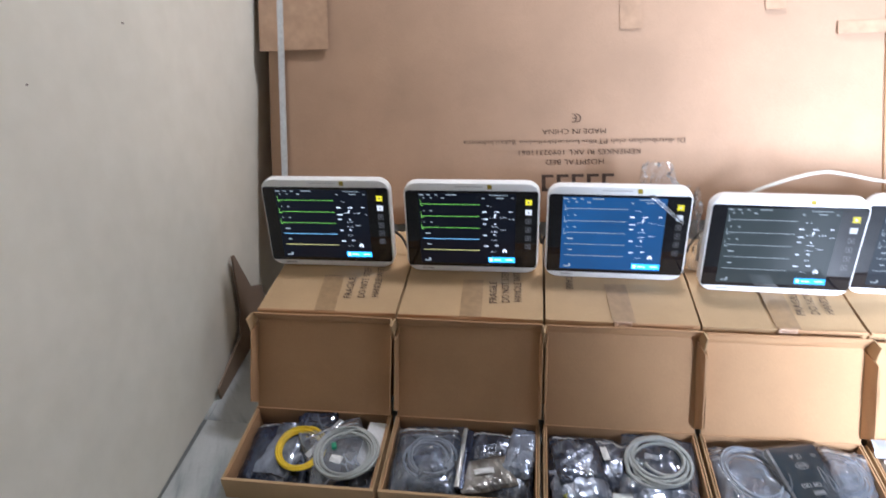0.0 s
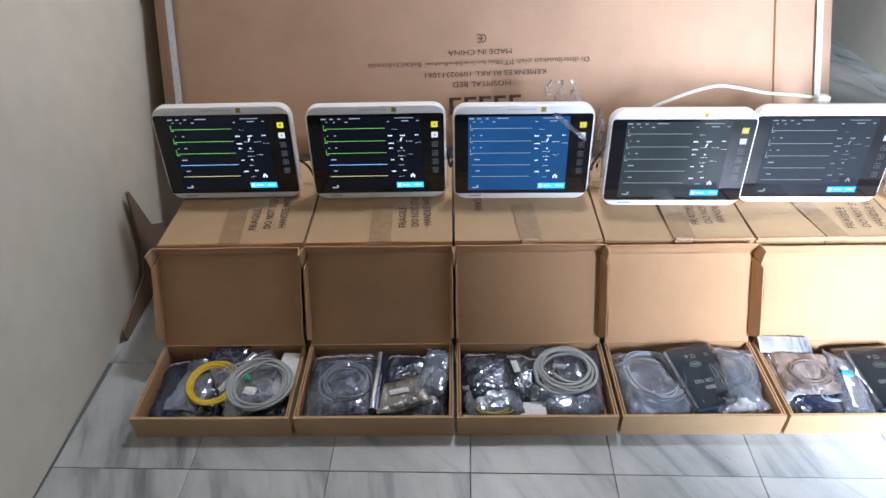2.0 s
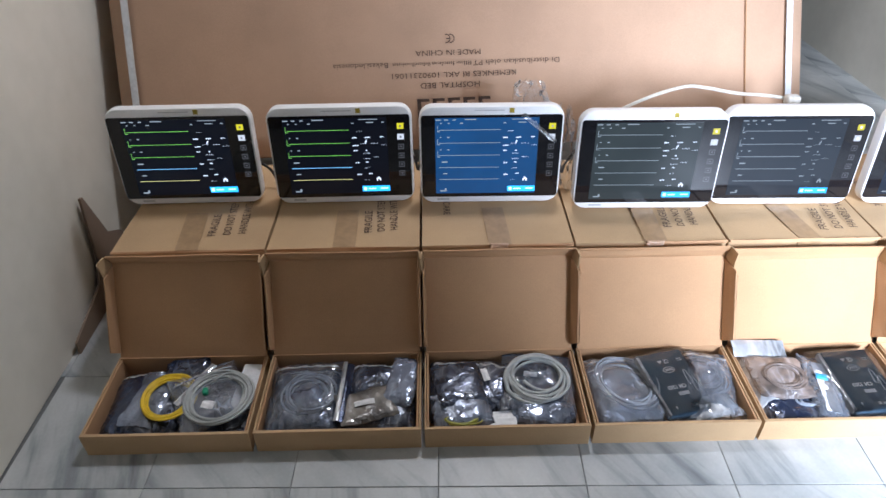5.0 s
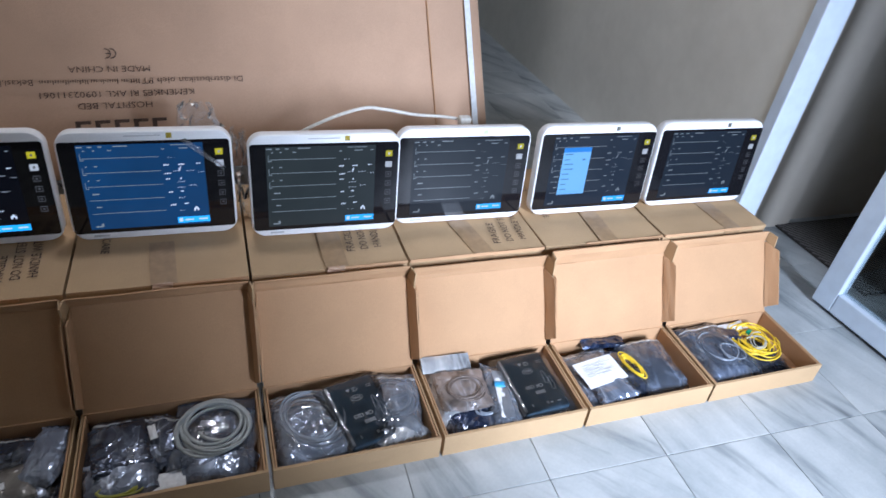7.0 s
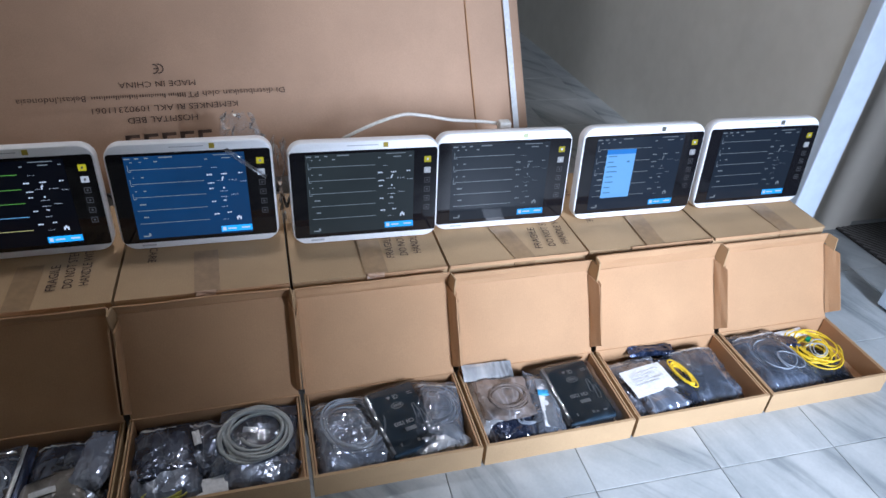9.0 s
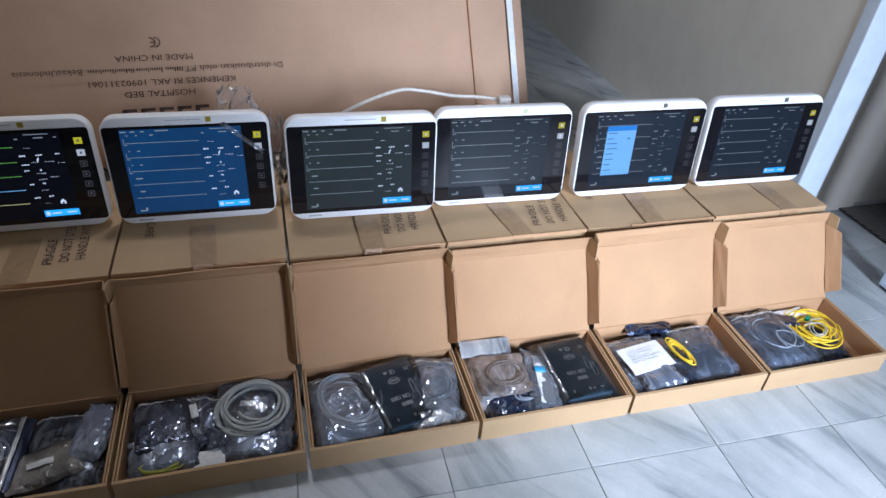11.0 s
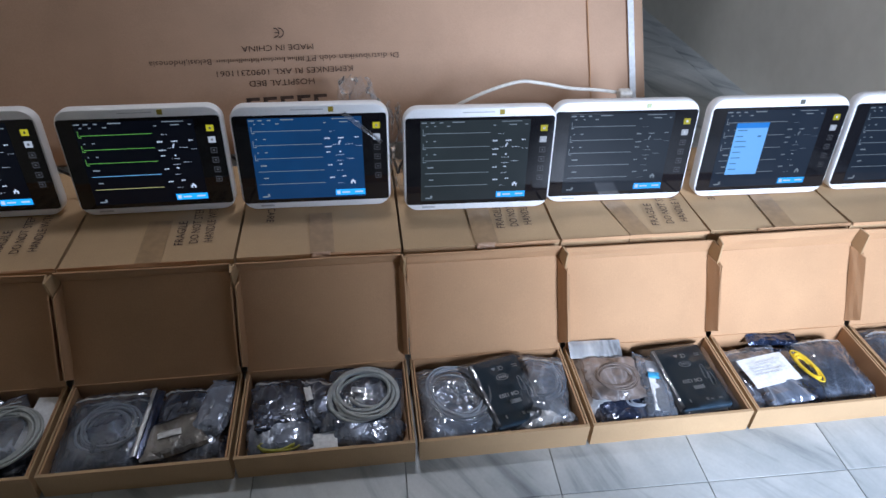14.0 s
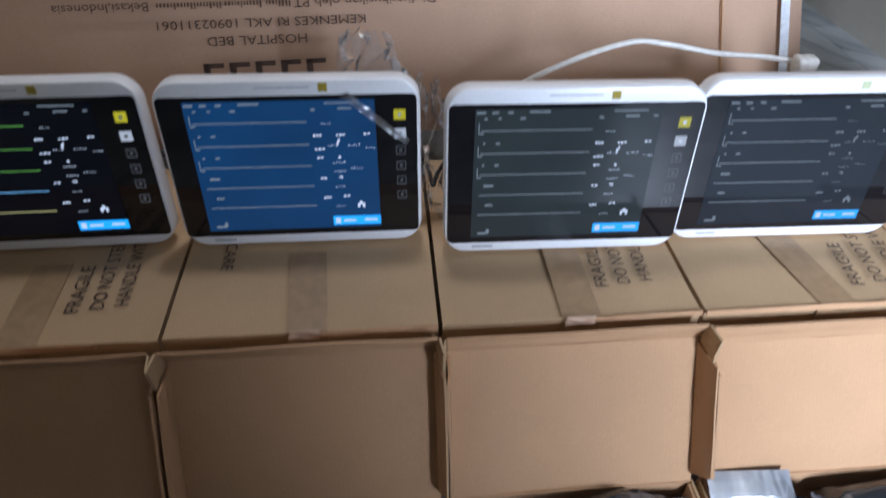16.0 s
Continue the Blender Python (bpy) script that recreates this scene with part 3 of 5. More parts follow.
def shipping_carton(i, group="row of shipping cartons"):
    rr = random.Random(40 + i)
    x0, x1 = (i - 3) * P + 0.003, (i - 2) * P - 0.003
    cx, hw, dep = (x0 + x1) / 2, (x1 - x0) / 2, BACKY - 0.346
    tape_x = [-0.003, 0.002, 0.006, 0.010, 0.012, 0.009, 0.0555][i]
    seen_text = i in (0, 1, 3, 4)
    lab = "taped brown shipping carton, %s, under a monitor" % ("FRAGILE handling print" if seen_text else "a plain top")
    ob = empty("shipping_carton", pose(cx, 0.346, 0), lab, "carton", group)
    part("front_panel", sheet([(-hw, 0, 0), (hw, 0, 0), (hw, 0, TOP - 0.006), (-hw, 0, TOP - 0.006)], 0.005, 8, 8, 0.003, 0.002, i), KRAFT, ob)
    part("back_panel", sheet([(hw, dep, 0), (-hw, dep, 0), (-hw, dep, TOP - 0.006), (hw, dep, TOP - 0.006)], 0.005, 2, 2), KRAFT, ob)
    part("side_panel", sheet([(-hw, dep - 0.005, 0), (-hw, 0.005, 0), (-hw, 0.005, TOP - 0.006), (-hw, dep - 0.005, TOP - 0.006)], 0.005, 4, 4, 0.001), KRAFT, ob)
    part("side_panel", sheet([(hw, 0.005, 0), (hw, dep - 0.005, 0), (hw, dep - 0.005, TOP - 0.006), (hw, 0.005, TOP - 0.006)], 0.005, 4, 4, 0.001), KRAFT, ob)
    zl = zr = TOP + rr.uniform(-0.001, 0.001)
    part("top_panel", sheet([(-hw, -0.001, zl), (hw, -0.001, zl), (hw, dep, zr), (-hw, dep, zr)], 0.006, 22, 14, 0.0, 0.003, i + 20), KRAFT, ob)
    tw = 0.026
    skew = [0.015, 0.004, 0.008, 0.0, 0.024, -0.008, 0.007][i]
    bm = sheet([(tape_x - tw, -0.0015, TOP + 0.0022), (tape_x + tw, -0.0015, TOP + 0.0022), (tape_x + tw - skew, 0.150, TOP + 0.0024), (tape_x - tw - skew, 0.150, TOP + 0.0024)], 0.001, 4, 6, 0, 0.0006, i)
    sheet([(tape_x - tw, -0.0045, TOP - 0.04), (tape_x + tw, -0.0045, TOP - 0.04), (tape_x + tw, -0.0028, TOP + 0.003), (tape_x - tw, -0.0028, TOP + 0.003)], 0.001, 3, 3, bm=bm)
    part("tape_strip", bm, TAPE, ob, "shiny brown packing tape")
    lip0, lip1 = [(-hw, hw), (-hw, 0.10), (0.02, hw), (0.01, hw), (-hw, hw), (-0.06, hw), (-hw, 0.12)][i]
    part("flap_lip", sheet([(lip0, -0.0075, TOP - 0.004), (lip1, -0.0065, TOP - 0.004), (lip1, -0.0040, TOP + 0.0026), (lip0, -0.0050, TOP + 0.0026)], 0.003, 20, 2, 0.0, 0.003, i + 60), KRAFT_IN, ob)
    if i in (2, 3):
        part("tape_end", sheet([(tape_x - 0.024, -0.010, TOP - 0.006), (tape_x + 0.016, -0.010, TOP - 0.005), (tape_x + 0.018, -0.004, TOP + 0.006), (tape_x - 0.022, -0.003, TOP + 0.005)], 0.0006, 12, 6, 0.0, 0.006, i + 70), TAPE_CLEAR, ob, "torn end of pale tape", smooth=True)
    if seen_text:
        dx, dy, gap, turn = {0: (0.0415, 0.050, 0.035, 4), 1: (0.0545, 0.052, 0.0305, 3), 3: (0.053, 0.050, 0.0325, -3), 4: (0.060, 0.028, 0.0365, -7)}[i]
        for k, (text, length) in enumerate((("FRAGILE", 0.090), ("DO NOT STEP", 0.136), ("HANDLE WITH CARE", 0.204))):
            lettering("printed_line", text, 0.027, INK, ob, pose(dx + k * gap, dy + 0.004 * k, TOP + 0.0036, 0, 0, 90 + turn), length=length, start=True)
    elif i in (2, 5):
        lettering("printed_line", "HANDLE WITH CARE", 0.024, INK, ob, pose(-0.115, 0.235, TOP + 0.0036, 0, 0, -90))
    return ob


for i in range(7):
    shipping_carton(i)

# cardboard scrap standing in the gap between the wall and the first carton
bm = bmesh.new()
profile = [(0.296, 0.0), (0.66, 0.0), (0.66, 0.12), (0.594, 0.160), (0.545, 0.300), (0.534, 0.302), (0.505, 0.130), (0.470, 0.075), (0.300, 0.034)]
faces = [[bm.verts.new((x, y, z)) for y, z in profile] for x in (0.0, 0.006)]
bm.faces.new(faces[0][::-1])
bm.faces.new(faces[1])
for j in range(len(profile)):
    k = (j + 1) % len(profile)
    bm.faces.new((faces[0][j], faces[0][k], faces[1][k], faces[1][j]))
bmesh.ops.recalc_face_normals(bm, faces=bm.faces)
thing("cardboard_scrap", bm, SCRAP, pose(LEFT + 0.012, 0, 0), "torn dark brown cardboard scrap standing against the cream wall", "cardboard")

# ---- open mailer boxes in front ----
TRAY_H, TRAY_D = 0.060, 0.222
# lean, tuck flap (y, z of its free edge from the crease), flare of the side flaps, lid length
LIDS = [(28.8, -0.016, 0.031, 10, 0.223), (28.8, -0.016, 0.031, 8, 0.223), (28.8, -0.014, 0.031, 12, 0.222), (28.8, -0.010, 0.033, 14, 0.214), (28.5, -0.001, 0.033, 16, 0.203), (27, -0.003, 0.044, 18, 0.203), (29.5, 0.0, 0.027, 20, 0.208)]


def mailer_box(i):
    x0, x1 = (i - 3) * P + 0.004, (i - 2) * P - 0.004
    cx, hw = (x0 + x1) / 2, (x1 - x0) / 2
    if i == 0:
        cx -= 0.002
    lean, fy, fz, flare, L = LIDS[i]
    ob = empty("mailer_box", pose(cx, 0.0, 0.0), "open brown cardboard mailer box, raised lid, packed with bagged accessories", "box", "row of open mailer boxes")
    part("base", block(-hw + 0.001, hw - 0.001, 0.002, TRAY_D - 0.002, 0.0, 0.003), KRAFT_IN, ob)
    part("front_wall", sheet([(-hw, 0, 0), (hw, 0, 0), (hw, 0.001, TRAY_H), (-hw, 0.001, TRAY_H)], 0.0065, 8, 4, 0.001, 0.0012, i), KRAFT, ob)
    part("back_wall", sheet([(hw, TRAY_D, 0), (-hw, TRAY_D, 0), (-hw, TRAY_D, TRAY_H), (hw, TRAY_D, TRAY_H)], 0.0035, 4, 2), KRAFT_IN, ob)
    for s in (-1, 1):
        # rolled double wall with a slot between its two plies
        wall_ob = part("side_wall", block(*sorted((s * hw, s * (hw - 0.0035))), 0.006, TRAY_D - 0.004, 0, TRAY_H, 0.0008), KRAFT, ob)
        part("inner_ply", block(*sorted((s * (hw - 0.0055), s * (hw - 0.009))), 0.007, TRAY_D - 0.006, 0.003, TRAY_H - 0.001, 0.0008), KRAFT_IN, wall_ob)
        part("corner_tab", block(*sorted((s * (hw - 0.0034), s * (hw - 0.0056))), 0.006, 0.05, 0.003, TRAY_H - 0.012), EDGE, wall_ob)
    me = sheet([(-hw + 0.003, 0, 0), (hw - 0.003, 0, 0), (hw - 0.003, 0, L), (-hw + 0.003, 0, L)], 0.003, 12, 10, 0.004, 0.003, i + 3)
    lid = part("lid", me, KRAFT_IN, ob)
    lid.matrix_local = pose(0, TRAY_D - 0.001, TRAY_H, -lean)
    fd = 0.040
    fo = fd * math.sin(radians(flare))
    ff = fd * math.cos(radians(flare))
    for s in (-1, 1):
        out = fo if s > 0 else fo * 0.35
        xs, xe = s * (hw - 0.003), s * (hw - 0.003 + out)
        q = [(xs, -0.001, 0.012), (xe, -ff, 0.024), (xe, -ff, L - 0.030), (xs, -0.001, L - 0.006)]
        part("side_flap", sheet(q if s < 0 else q[::-1], 0.003, 4, 6, 0.0, 0.002, i), KRAFT_IN, lid)
    # tuck flap along the top, in the lid's own axes
    c, s_ = math.cos(radians(lean)), math.sin(radians(lean))
    ly, lz = fy * c - fz * s_, fy * s_ + fz * c
    tuck = part("tuck_flap", sheet([(-hw + 0.004, 0, L), (hw - 0.004, 0, L), (hw - 0.002, ly, L + lz), (-hw + 0.002, ly, L + lz)], 0.003, 12, 3, 0.001, 0.003, i + 8), KRAFT_IN, lid)
    for s in (-1, 1):
        a = (s * (hw - 0.003), 0.0, L)
        b = (s * (hw - 0.001), ly, L + lz)
        e = (s * (hw + 0.003), ly - 0.024, L + lz - 0.014)
        g = (s * (hw + 0.002), -0.022, L - 0.034)
        q = [a, b, e, g]
        part("corner_ear", sheet(q[::-1] if s > 0 else q, 0.003, 3, 3), KRAFT, tuck)
    return ob


for i in range(7):
    mailer_box(i)

# ---- patient monitors ----
MW, MH = 0.342, 0.248
GX0, GX1, GZ0, GZ1 = -0.166, 0.166, 0.0175, 0.2275
GREEN_FIRST = [TR_GREEN, TR_GREEN, TR_GREEN, TR_BLUE, TR_YELLOW]
PALE = [TR_DIM] * 5


def gx(u):
    return GX0 + (GX1 - GX0) * u


def gz(v):
    return GZ1 - (GZ1 - GZ0) * v


def bars(items, depth, bm=None):
    """Flat bars on the glass: u0, u1, v0, v1."""
    bm = bm or bmesh.new()
    for u0, u1, v0, v1 in items:
        block(gx(u0), gx(u1), -depth - 0.0003, -depth, gz(v1), gz(v0), bm=bm)
    return bm


def monitor(i, x, y, yaw, lean, screen, traces, text, label, sticker, popup=False):
    ob = empty("patient_monitor", pose(x, y, TOP + 0.0035, -lean, 0, yaw), label, "monitor", "row of patient monitors")

    def ring(inset, depth, r):
        return [(px, depth, pz + inset) for px, pz in outline(MW - 2 * inset, MH - 2 * inset, r)]

    shell = loft([ring(0.006, -0.0005, 0.028), ring(0.002, 0.001, 0.031), ring(0.0, 0.006, 0.033), ring(0.0, 0.026, 0.033), ring(0.004, 0.032, 0.030), ring(0.03, 0.045, 0.03), ring(0.045, 0.072, 0.03), ring(0.05, 0.076, 0.028)])
    body = part("body", shell, SHELL, ob, smooth=True)
    mod = body.modifiers.new("edges", "EDGE_SPLIT")
    mod.split_angle = radians(38)
    part("front_glass", loft([[(a, d, b + GZ0) for a, b in outline(GX1 - GX0, GZ1 - GZ0, 0.007, 3)] for d in (-0.0016, 0.004)]), FACE, ob, "black glossy front glass")
    disp = part("display", bars([(0.10, 0.835, 0.03, 0.955)], 0.0017), screen, ob, "lit screen with flat waveform traces")
    for k, (v, mtl) in enumerate(zip((0.17, 0.325, 0.475, 0.625, 0.775), traces)):
        bm = bars([(0.125, 0.565, v - 0.0030, v + 0.0030)], 0.0021)
        if k < 3:
            bars([(0.115, 0.1185, v - 0.05, v + 0.022), (0.115, 0.135, v + 0.014, v + 0.022)], 0.0021, bm)
        part("waveform_trace", bm, mtl, disp)
    rr = random.Random(11)
    small = [(0.105, 0.145, 0.045, 0.062), (0.165, 0.195, 0.045, 0.062), (0.225, 0.25, 0.045, 0.062), (0.31, 0.40, 0.042, 0.058), (0.64, 0.79, 0.045, 0.056), (0.135, 0.15, 0.085, 0.098), (0.19, 0.205, 0.085, 0.098), (0.275, 0.30, 0.085, 0.10), (0.585, 0.605, 0.085, 0.10), (0.69, 0.75, 0.08, 0.094), (0.80, 0.82, 0.08, 0.094)]
    for v in (0.25, 0.40):
        small += [(0.135, 0.145, v, v + 0.015), (0.185, 0.205, v, v + 0.015)]
    small += [(0.145, 0.19, 0.548, 0.568), (0.155, 0.19, 0.695, 0.712), (0.13, 0.175, 0.915, 0.935), (0.165, 0.18, 0.89, 0.935)]
    tagged(part("small_readout", bars([(a, a + (b - a) * 0.9, c, c + (d - c) * 0.75) for a, b, c, d in small], 0.0021), TR_DIM, disp), kind="stuff")
    nums = []
    for u, v, n in ((0.62, 0.185, 4), (0.64, 0.335, 4), (0.72, 0.335, 5), (0.79, 0.355, 4), (0.655, 0.455, 5), (0.655, 0.52, 5), (0.725, 0.50, 5), (0.655, 0.635, 4), (0.65, 0.785, 4)):
        for k in range(n):
            nums.append((u + k * 0.0105, u + k * 0.0105 + 0.0068, v - 0.004 + rr.uniform(-0.002, 0.002), v + 0.006))
    nums += [(0.585, 0.62, 0.255, 0.275), (0.675, 0.715, 0.255, 0.275), (0.785, 0.815, 0.25, 0.268), (0.585, 0.63, 0.35, 0.372), (0.59, 0.62, 0.412, 0.432), (0.677, 0.69, 0.41, 0.43), (0.595, 0.625, 0.56, 0.58), (0.67, 0.69, 0.556, 0.576), (0.6, 0.635, 0.708, 0.728), (0.685, 0.715, 0.70, 0.716), (0.675, 0.684, 0.30, 0.345), (0.682, 0.69, 0.285, 0.32)]
    digits = []
    for a, b, c, d in nums:
        n = max(1, round((b - a) / 0.013))
        for k in range(n):
            e = a + (b - a) * k / n
            digits.append((e, e + (b - a) / n * 0.72, c + rr.uniform(0, 0.004), c + (d - c) * rr.uniform(0.55, 0.85)))
    tagged(part("number_readout", bars(digits, 0.0021), text, disp), kind="stuff")
    part("alarm_icon", bars([(0.74, 0.75, 0.765, 0.80), (0.75, 0.762, 0.75, 0.78), (0.762, 0.772, 0.765, 0.80)], 0.0021), text, disp)
    btn = part("blue_button", bars([(0.63, 0.835, 0.865, 0.935)], 0.0021), BTN_BLUE, disp)
    part("button_text", bars([(0.64, 0.662, 0.88, 0.92), (0.675, 0.73, 0.893, 0.908), (0.765, 0.82, 0.89, 0.906)], 0.0025), TR_WHITE, btn)
    if popup:
        menu = part("menu_window", bars([(0.195, 0.435, 0.19, 0.80)], 0.0025), POPUP, disp)
        part("menu_bar", bars([(0.195, 0.435, 0.175, 0.235)], 0.0026), POPUP_HEAD, menu)
        menu_words = part("menu_text", bars([(0.21, 0.21 + w, v - 0.065, v - 0.053) for v, w in ((0.32, 0.07), (0.39, 0.05), (0.45, 0.08), (0.515, 0.09), (0.58, 0.06), (0.65, 0.07), (0.72, 0.05), (0.79, 0.06))] + [(0.37, 0.395, 0.325, 0.345)], 0.0029), MENU_INK, menu)
        tagged(menu_words, kind="stuff")
    # keys on the right of the screen
    for v, mtl in ((0.135, KEY_YELLOW), (0.262, KEY_WHITE)):
        key = part("key", bars([(0.908, 0.955, v - 0.034, v + 0.034)], 0.0017), mtl, ob)
        part("key_mark", bars([(0.925, 0.938, v - 0.012, v + 0.012)], 0.0021), SLOT, key)
    for v in (0.38, 0.49, 0.60, 0.71):
        a, b, c, d, e = 0.912, 0.952, v - 0.031, v + 0.031, 0.0035
        bm = bars([(a, b, c, c + 2 * e), (a, b, d - 2 * e, d), (a, a + e, c + 2 * e, d - 2 * e), (b - e, b, c + 2 * e, d - 2 * e), (0.926, 0.938, v - 0.010, v + 0.010)], 0.0017)
        part("key", bm, KEY_DIM, ob)
    part("alarm_slot", block(-0.040, 0.030, -0.0016, 0.002, 0.2375, 0.2395, 0.0006), SLOT, ob)
    part("sticker", block(0.041, 0.052, -0.0016, 0.002, 0.2325, 0.2435, 0.0), (STICKER, STICKER, STICKER, STICKER, STICKER_PALE, STICKER_GREY, STICKER_GREY)[i], ob, sticker)
    part("name_plate", block(-0.13, -0.10, -0.0014, 0.002, 0.0085, 0.0125), SLOT, ob)
    for s in (-1, 1):
        part("foot", block(s * 0.10 - 0.018, s * 0.10 + 0.018, 0.012, 0.05, -0.0035, 0.008, 0.002), RUBBER, ob, "black rubber foot")
    part("rear_rest", block(-0.05, 0.05, 0.070, 0.12, -0.0035 + 0.004, 0.03, 0.004), SHELL, ob)
    return ob


MON = "white patient monitor, black glass, "
monitor(0, -0.921, 0.538, 0.5, 6, SCREENS[0], GREEN_FIRST, TR_WHITE, MON + "dark screen, beside the wall", "dark gold round sticker")
monitor(1, -0.542, 0.530, 0.5, 6, SCREENS[1], GREEN_FIRST, TR_WHITE, MON + "dark screen with coloured traces", "dark gold sticker")
monitor(2, -0.184, 0.519, -0.8, 6, SCREENS[2], [TR_DIM] * 5, TR_WHITE, MON + "blue-lit screen and torn clear wrap", "dark gold sticker")
blue_one = bpy.data.objects["patient_monitor.002"]
part("peeling_film", sheet([(gx(0.70), -0.0035, gz(0.0)), (gx(0.735), -0.0035, gz(-0.02)), (gx(0.97), -0.0055, gz(0.30)), (gx(0.955), -0.0055, gz(0.34))], 0.0006, 14, 10, 0.0, 0.003, 8), WRAP, blue_one, "peeling clear screen film", smooth=True)
monitor(3, 0.187, 0.478, -1.5, 6, SCREENS[3], PALE, TR_WHITE, MON + "grey screen with pale traces", "yellow sticker")
monitor(4, 0.526, 0.485, -1.5, 6, SCREENS[4], PALE, TR_DIM, MON + "dark grey screen", "pale green sticker")
monitor(5, 0.896, 0.478, -1.0, 6, SCREENS[5], PALE, TR_DIM, MON + "pale blue menu window open", "dark grey sticker", popup=True)
monitor(6, 1.255, 0.478, -1.0, 6, SCREENS[6], PALE, TR_DIM, MON + "dim screen, on the last carton", "dark grey sticker")

# cables behind the monitors
thing("power_cable", tube(smooth_path([(0.02, 0.60, 0.30), (0.03, 0.62, 0.37), (0.10, 0.655, 0.445), (0.19, 0.665, 0.492), (0.285, 0.668, 0.522), (0.34, 0.665, 0.520), (0.42, 0.66, 0.506), (0.50, 0.655, 0.500), (0.556, 0.64, 0.492), (0.575, 0.60, 0.470), (0.575, 0.570, 0.45)]), 0.0042, 9), CABLE_WHITE, pose(0.018, 0.0, -0.010), "white power cable arching behind two monitors", "cable", smooth=True)
plug = empty("power_plug", pose(0.566, 0.632, 0.488), "white plug at the back of a monitor", "plug")
part("plug_body", block(-0.016, 0.016, -0.012, 0.014, -0.014, 0.012, 0.005), CABLE_WHITE, plug, smooth=True)
for xa, xb, z in ((-0.745, -0.70, 0.315), (-0.372, -0.352, 0.345), (0.0, 0.02, 0.33)):
    thing("black_lead", tube(smooth_path([(xa - 0.03, 0.62, z + 0.04), (xa, 0.625, z + 0.01), ((xa + xb) / 2, 0.61, z - 0.02), (xb, 0.62, z), (xb + 0.04, 0.63, z + 0.05), (xb + 0.05, 0.66, 0.28)]), 0.0035, 7), RUBBER, Matrix(), "black lead hanging behind the monitors", "cable", smooth=True)

# crumpled clear wrap behind the blue monitor


def crumple(w, h, seed, nu=30, nv=26, amp=0.016):
    """Crumpled film of sharp facets, narrowing upwards, with torn gaps."""
    bm = bmesh.new()
    rr = random.Random(seed)
    g = []
    for j in range(nv + 1):
        row = []
        for i in range(nu + 1):
            u, v = i / nu - 0.5, j / nv - 0.5
            q = Vector((u * w * (0.95 - 0.75 * v), 0, v * h))
            n1 = noise.noise(Vector((u * 7, v * 4, seed)))
            n2 = noise.noise(Vector((u * 19, v * 9, seed + 4)))
            n3 = noise.noise(Vector((u * 6, v * 6, seed + 9)))
            row.append(bm.verts.new(q + Vector((n3 * 0.02 + rr.uniform(-0.0015, 0.0015), amp * n1 + amp * 0.6 * n2 + rr.uniform(-0.0016, 0.0016), n1 * 0.03))))
        g.append(row)
    for j in range(nv):
        for i in range(nu):
            if noise.noise(Vector((i * 0.31, j * 0.31, seed + 2))) < 0.30:
                bm.faces.new((g[j][i], g[j][i + 1], g[j + 1][i + 1]))
                bm.faces.new((g[j][i], g[j + 1][i + 1], g[j + 1][i]))
    return bm


thing("plastic_wrap", crumple(0.12, 0.15, 2), WRAP, pose(-0.080, 0.64, 0.466, -12), "crumpled clear plastic wrap behind a monitor", "plastic wrap")
thing("plastic_wrap", crumple(0.07, 0.20, 6), WRAP, pose(0.005, 0.60, 0.38, -12), "crumpled clear plastic wrap beside a monitor", "plastic wrap")

# ---- bagged accessories ----


HEAP = 0.012                   # how far the trays are filled


def kept_in(i, m, q):
    """A point of a thing with pose m, moved inside the walls of box i while it is below their rims."""
    w = m @ Vector(q)
    if w.z < TRAY_H + 0.012:
        x0, x1 = (i - 3) * P + 0.0145, (i - 2) * P - 0.0145
        w.x, w.y, w.z = min(max(w.x, x0), x1), min(max(w.y, 0.0085), TRAY_D - 0.005), max(w.z, 0.0036)
    return m.inverted() @ w


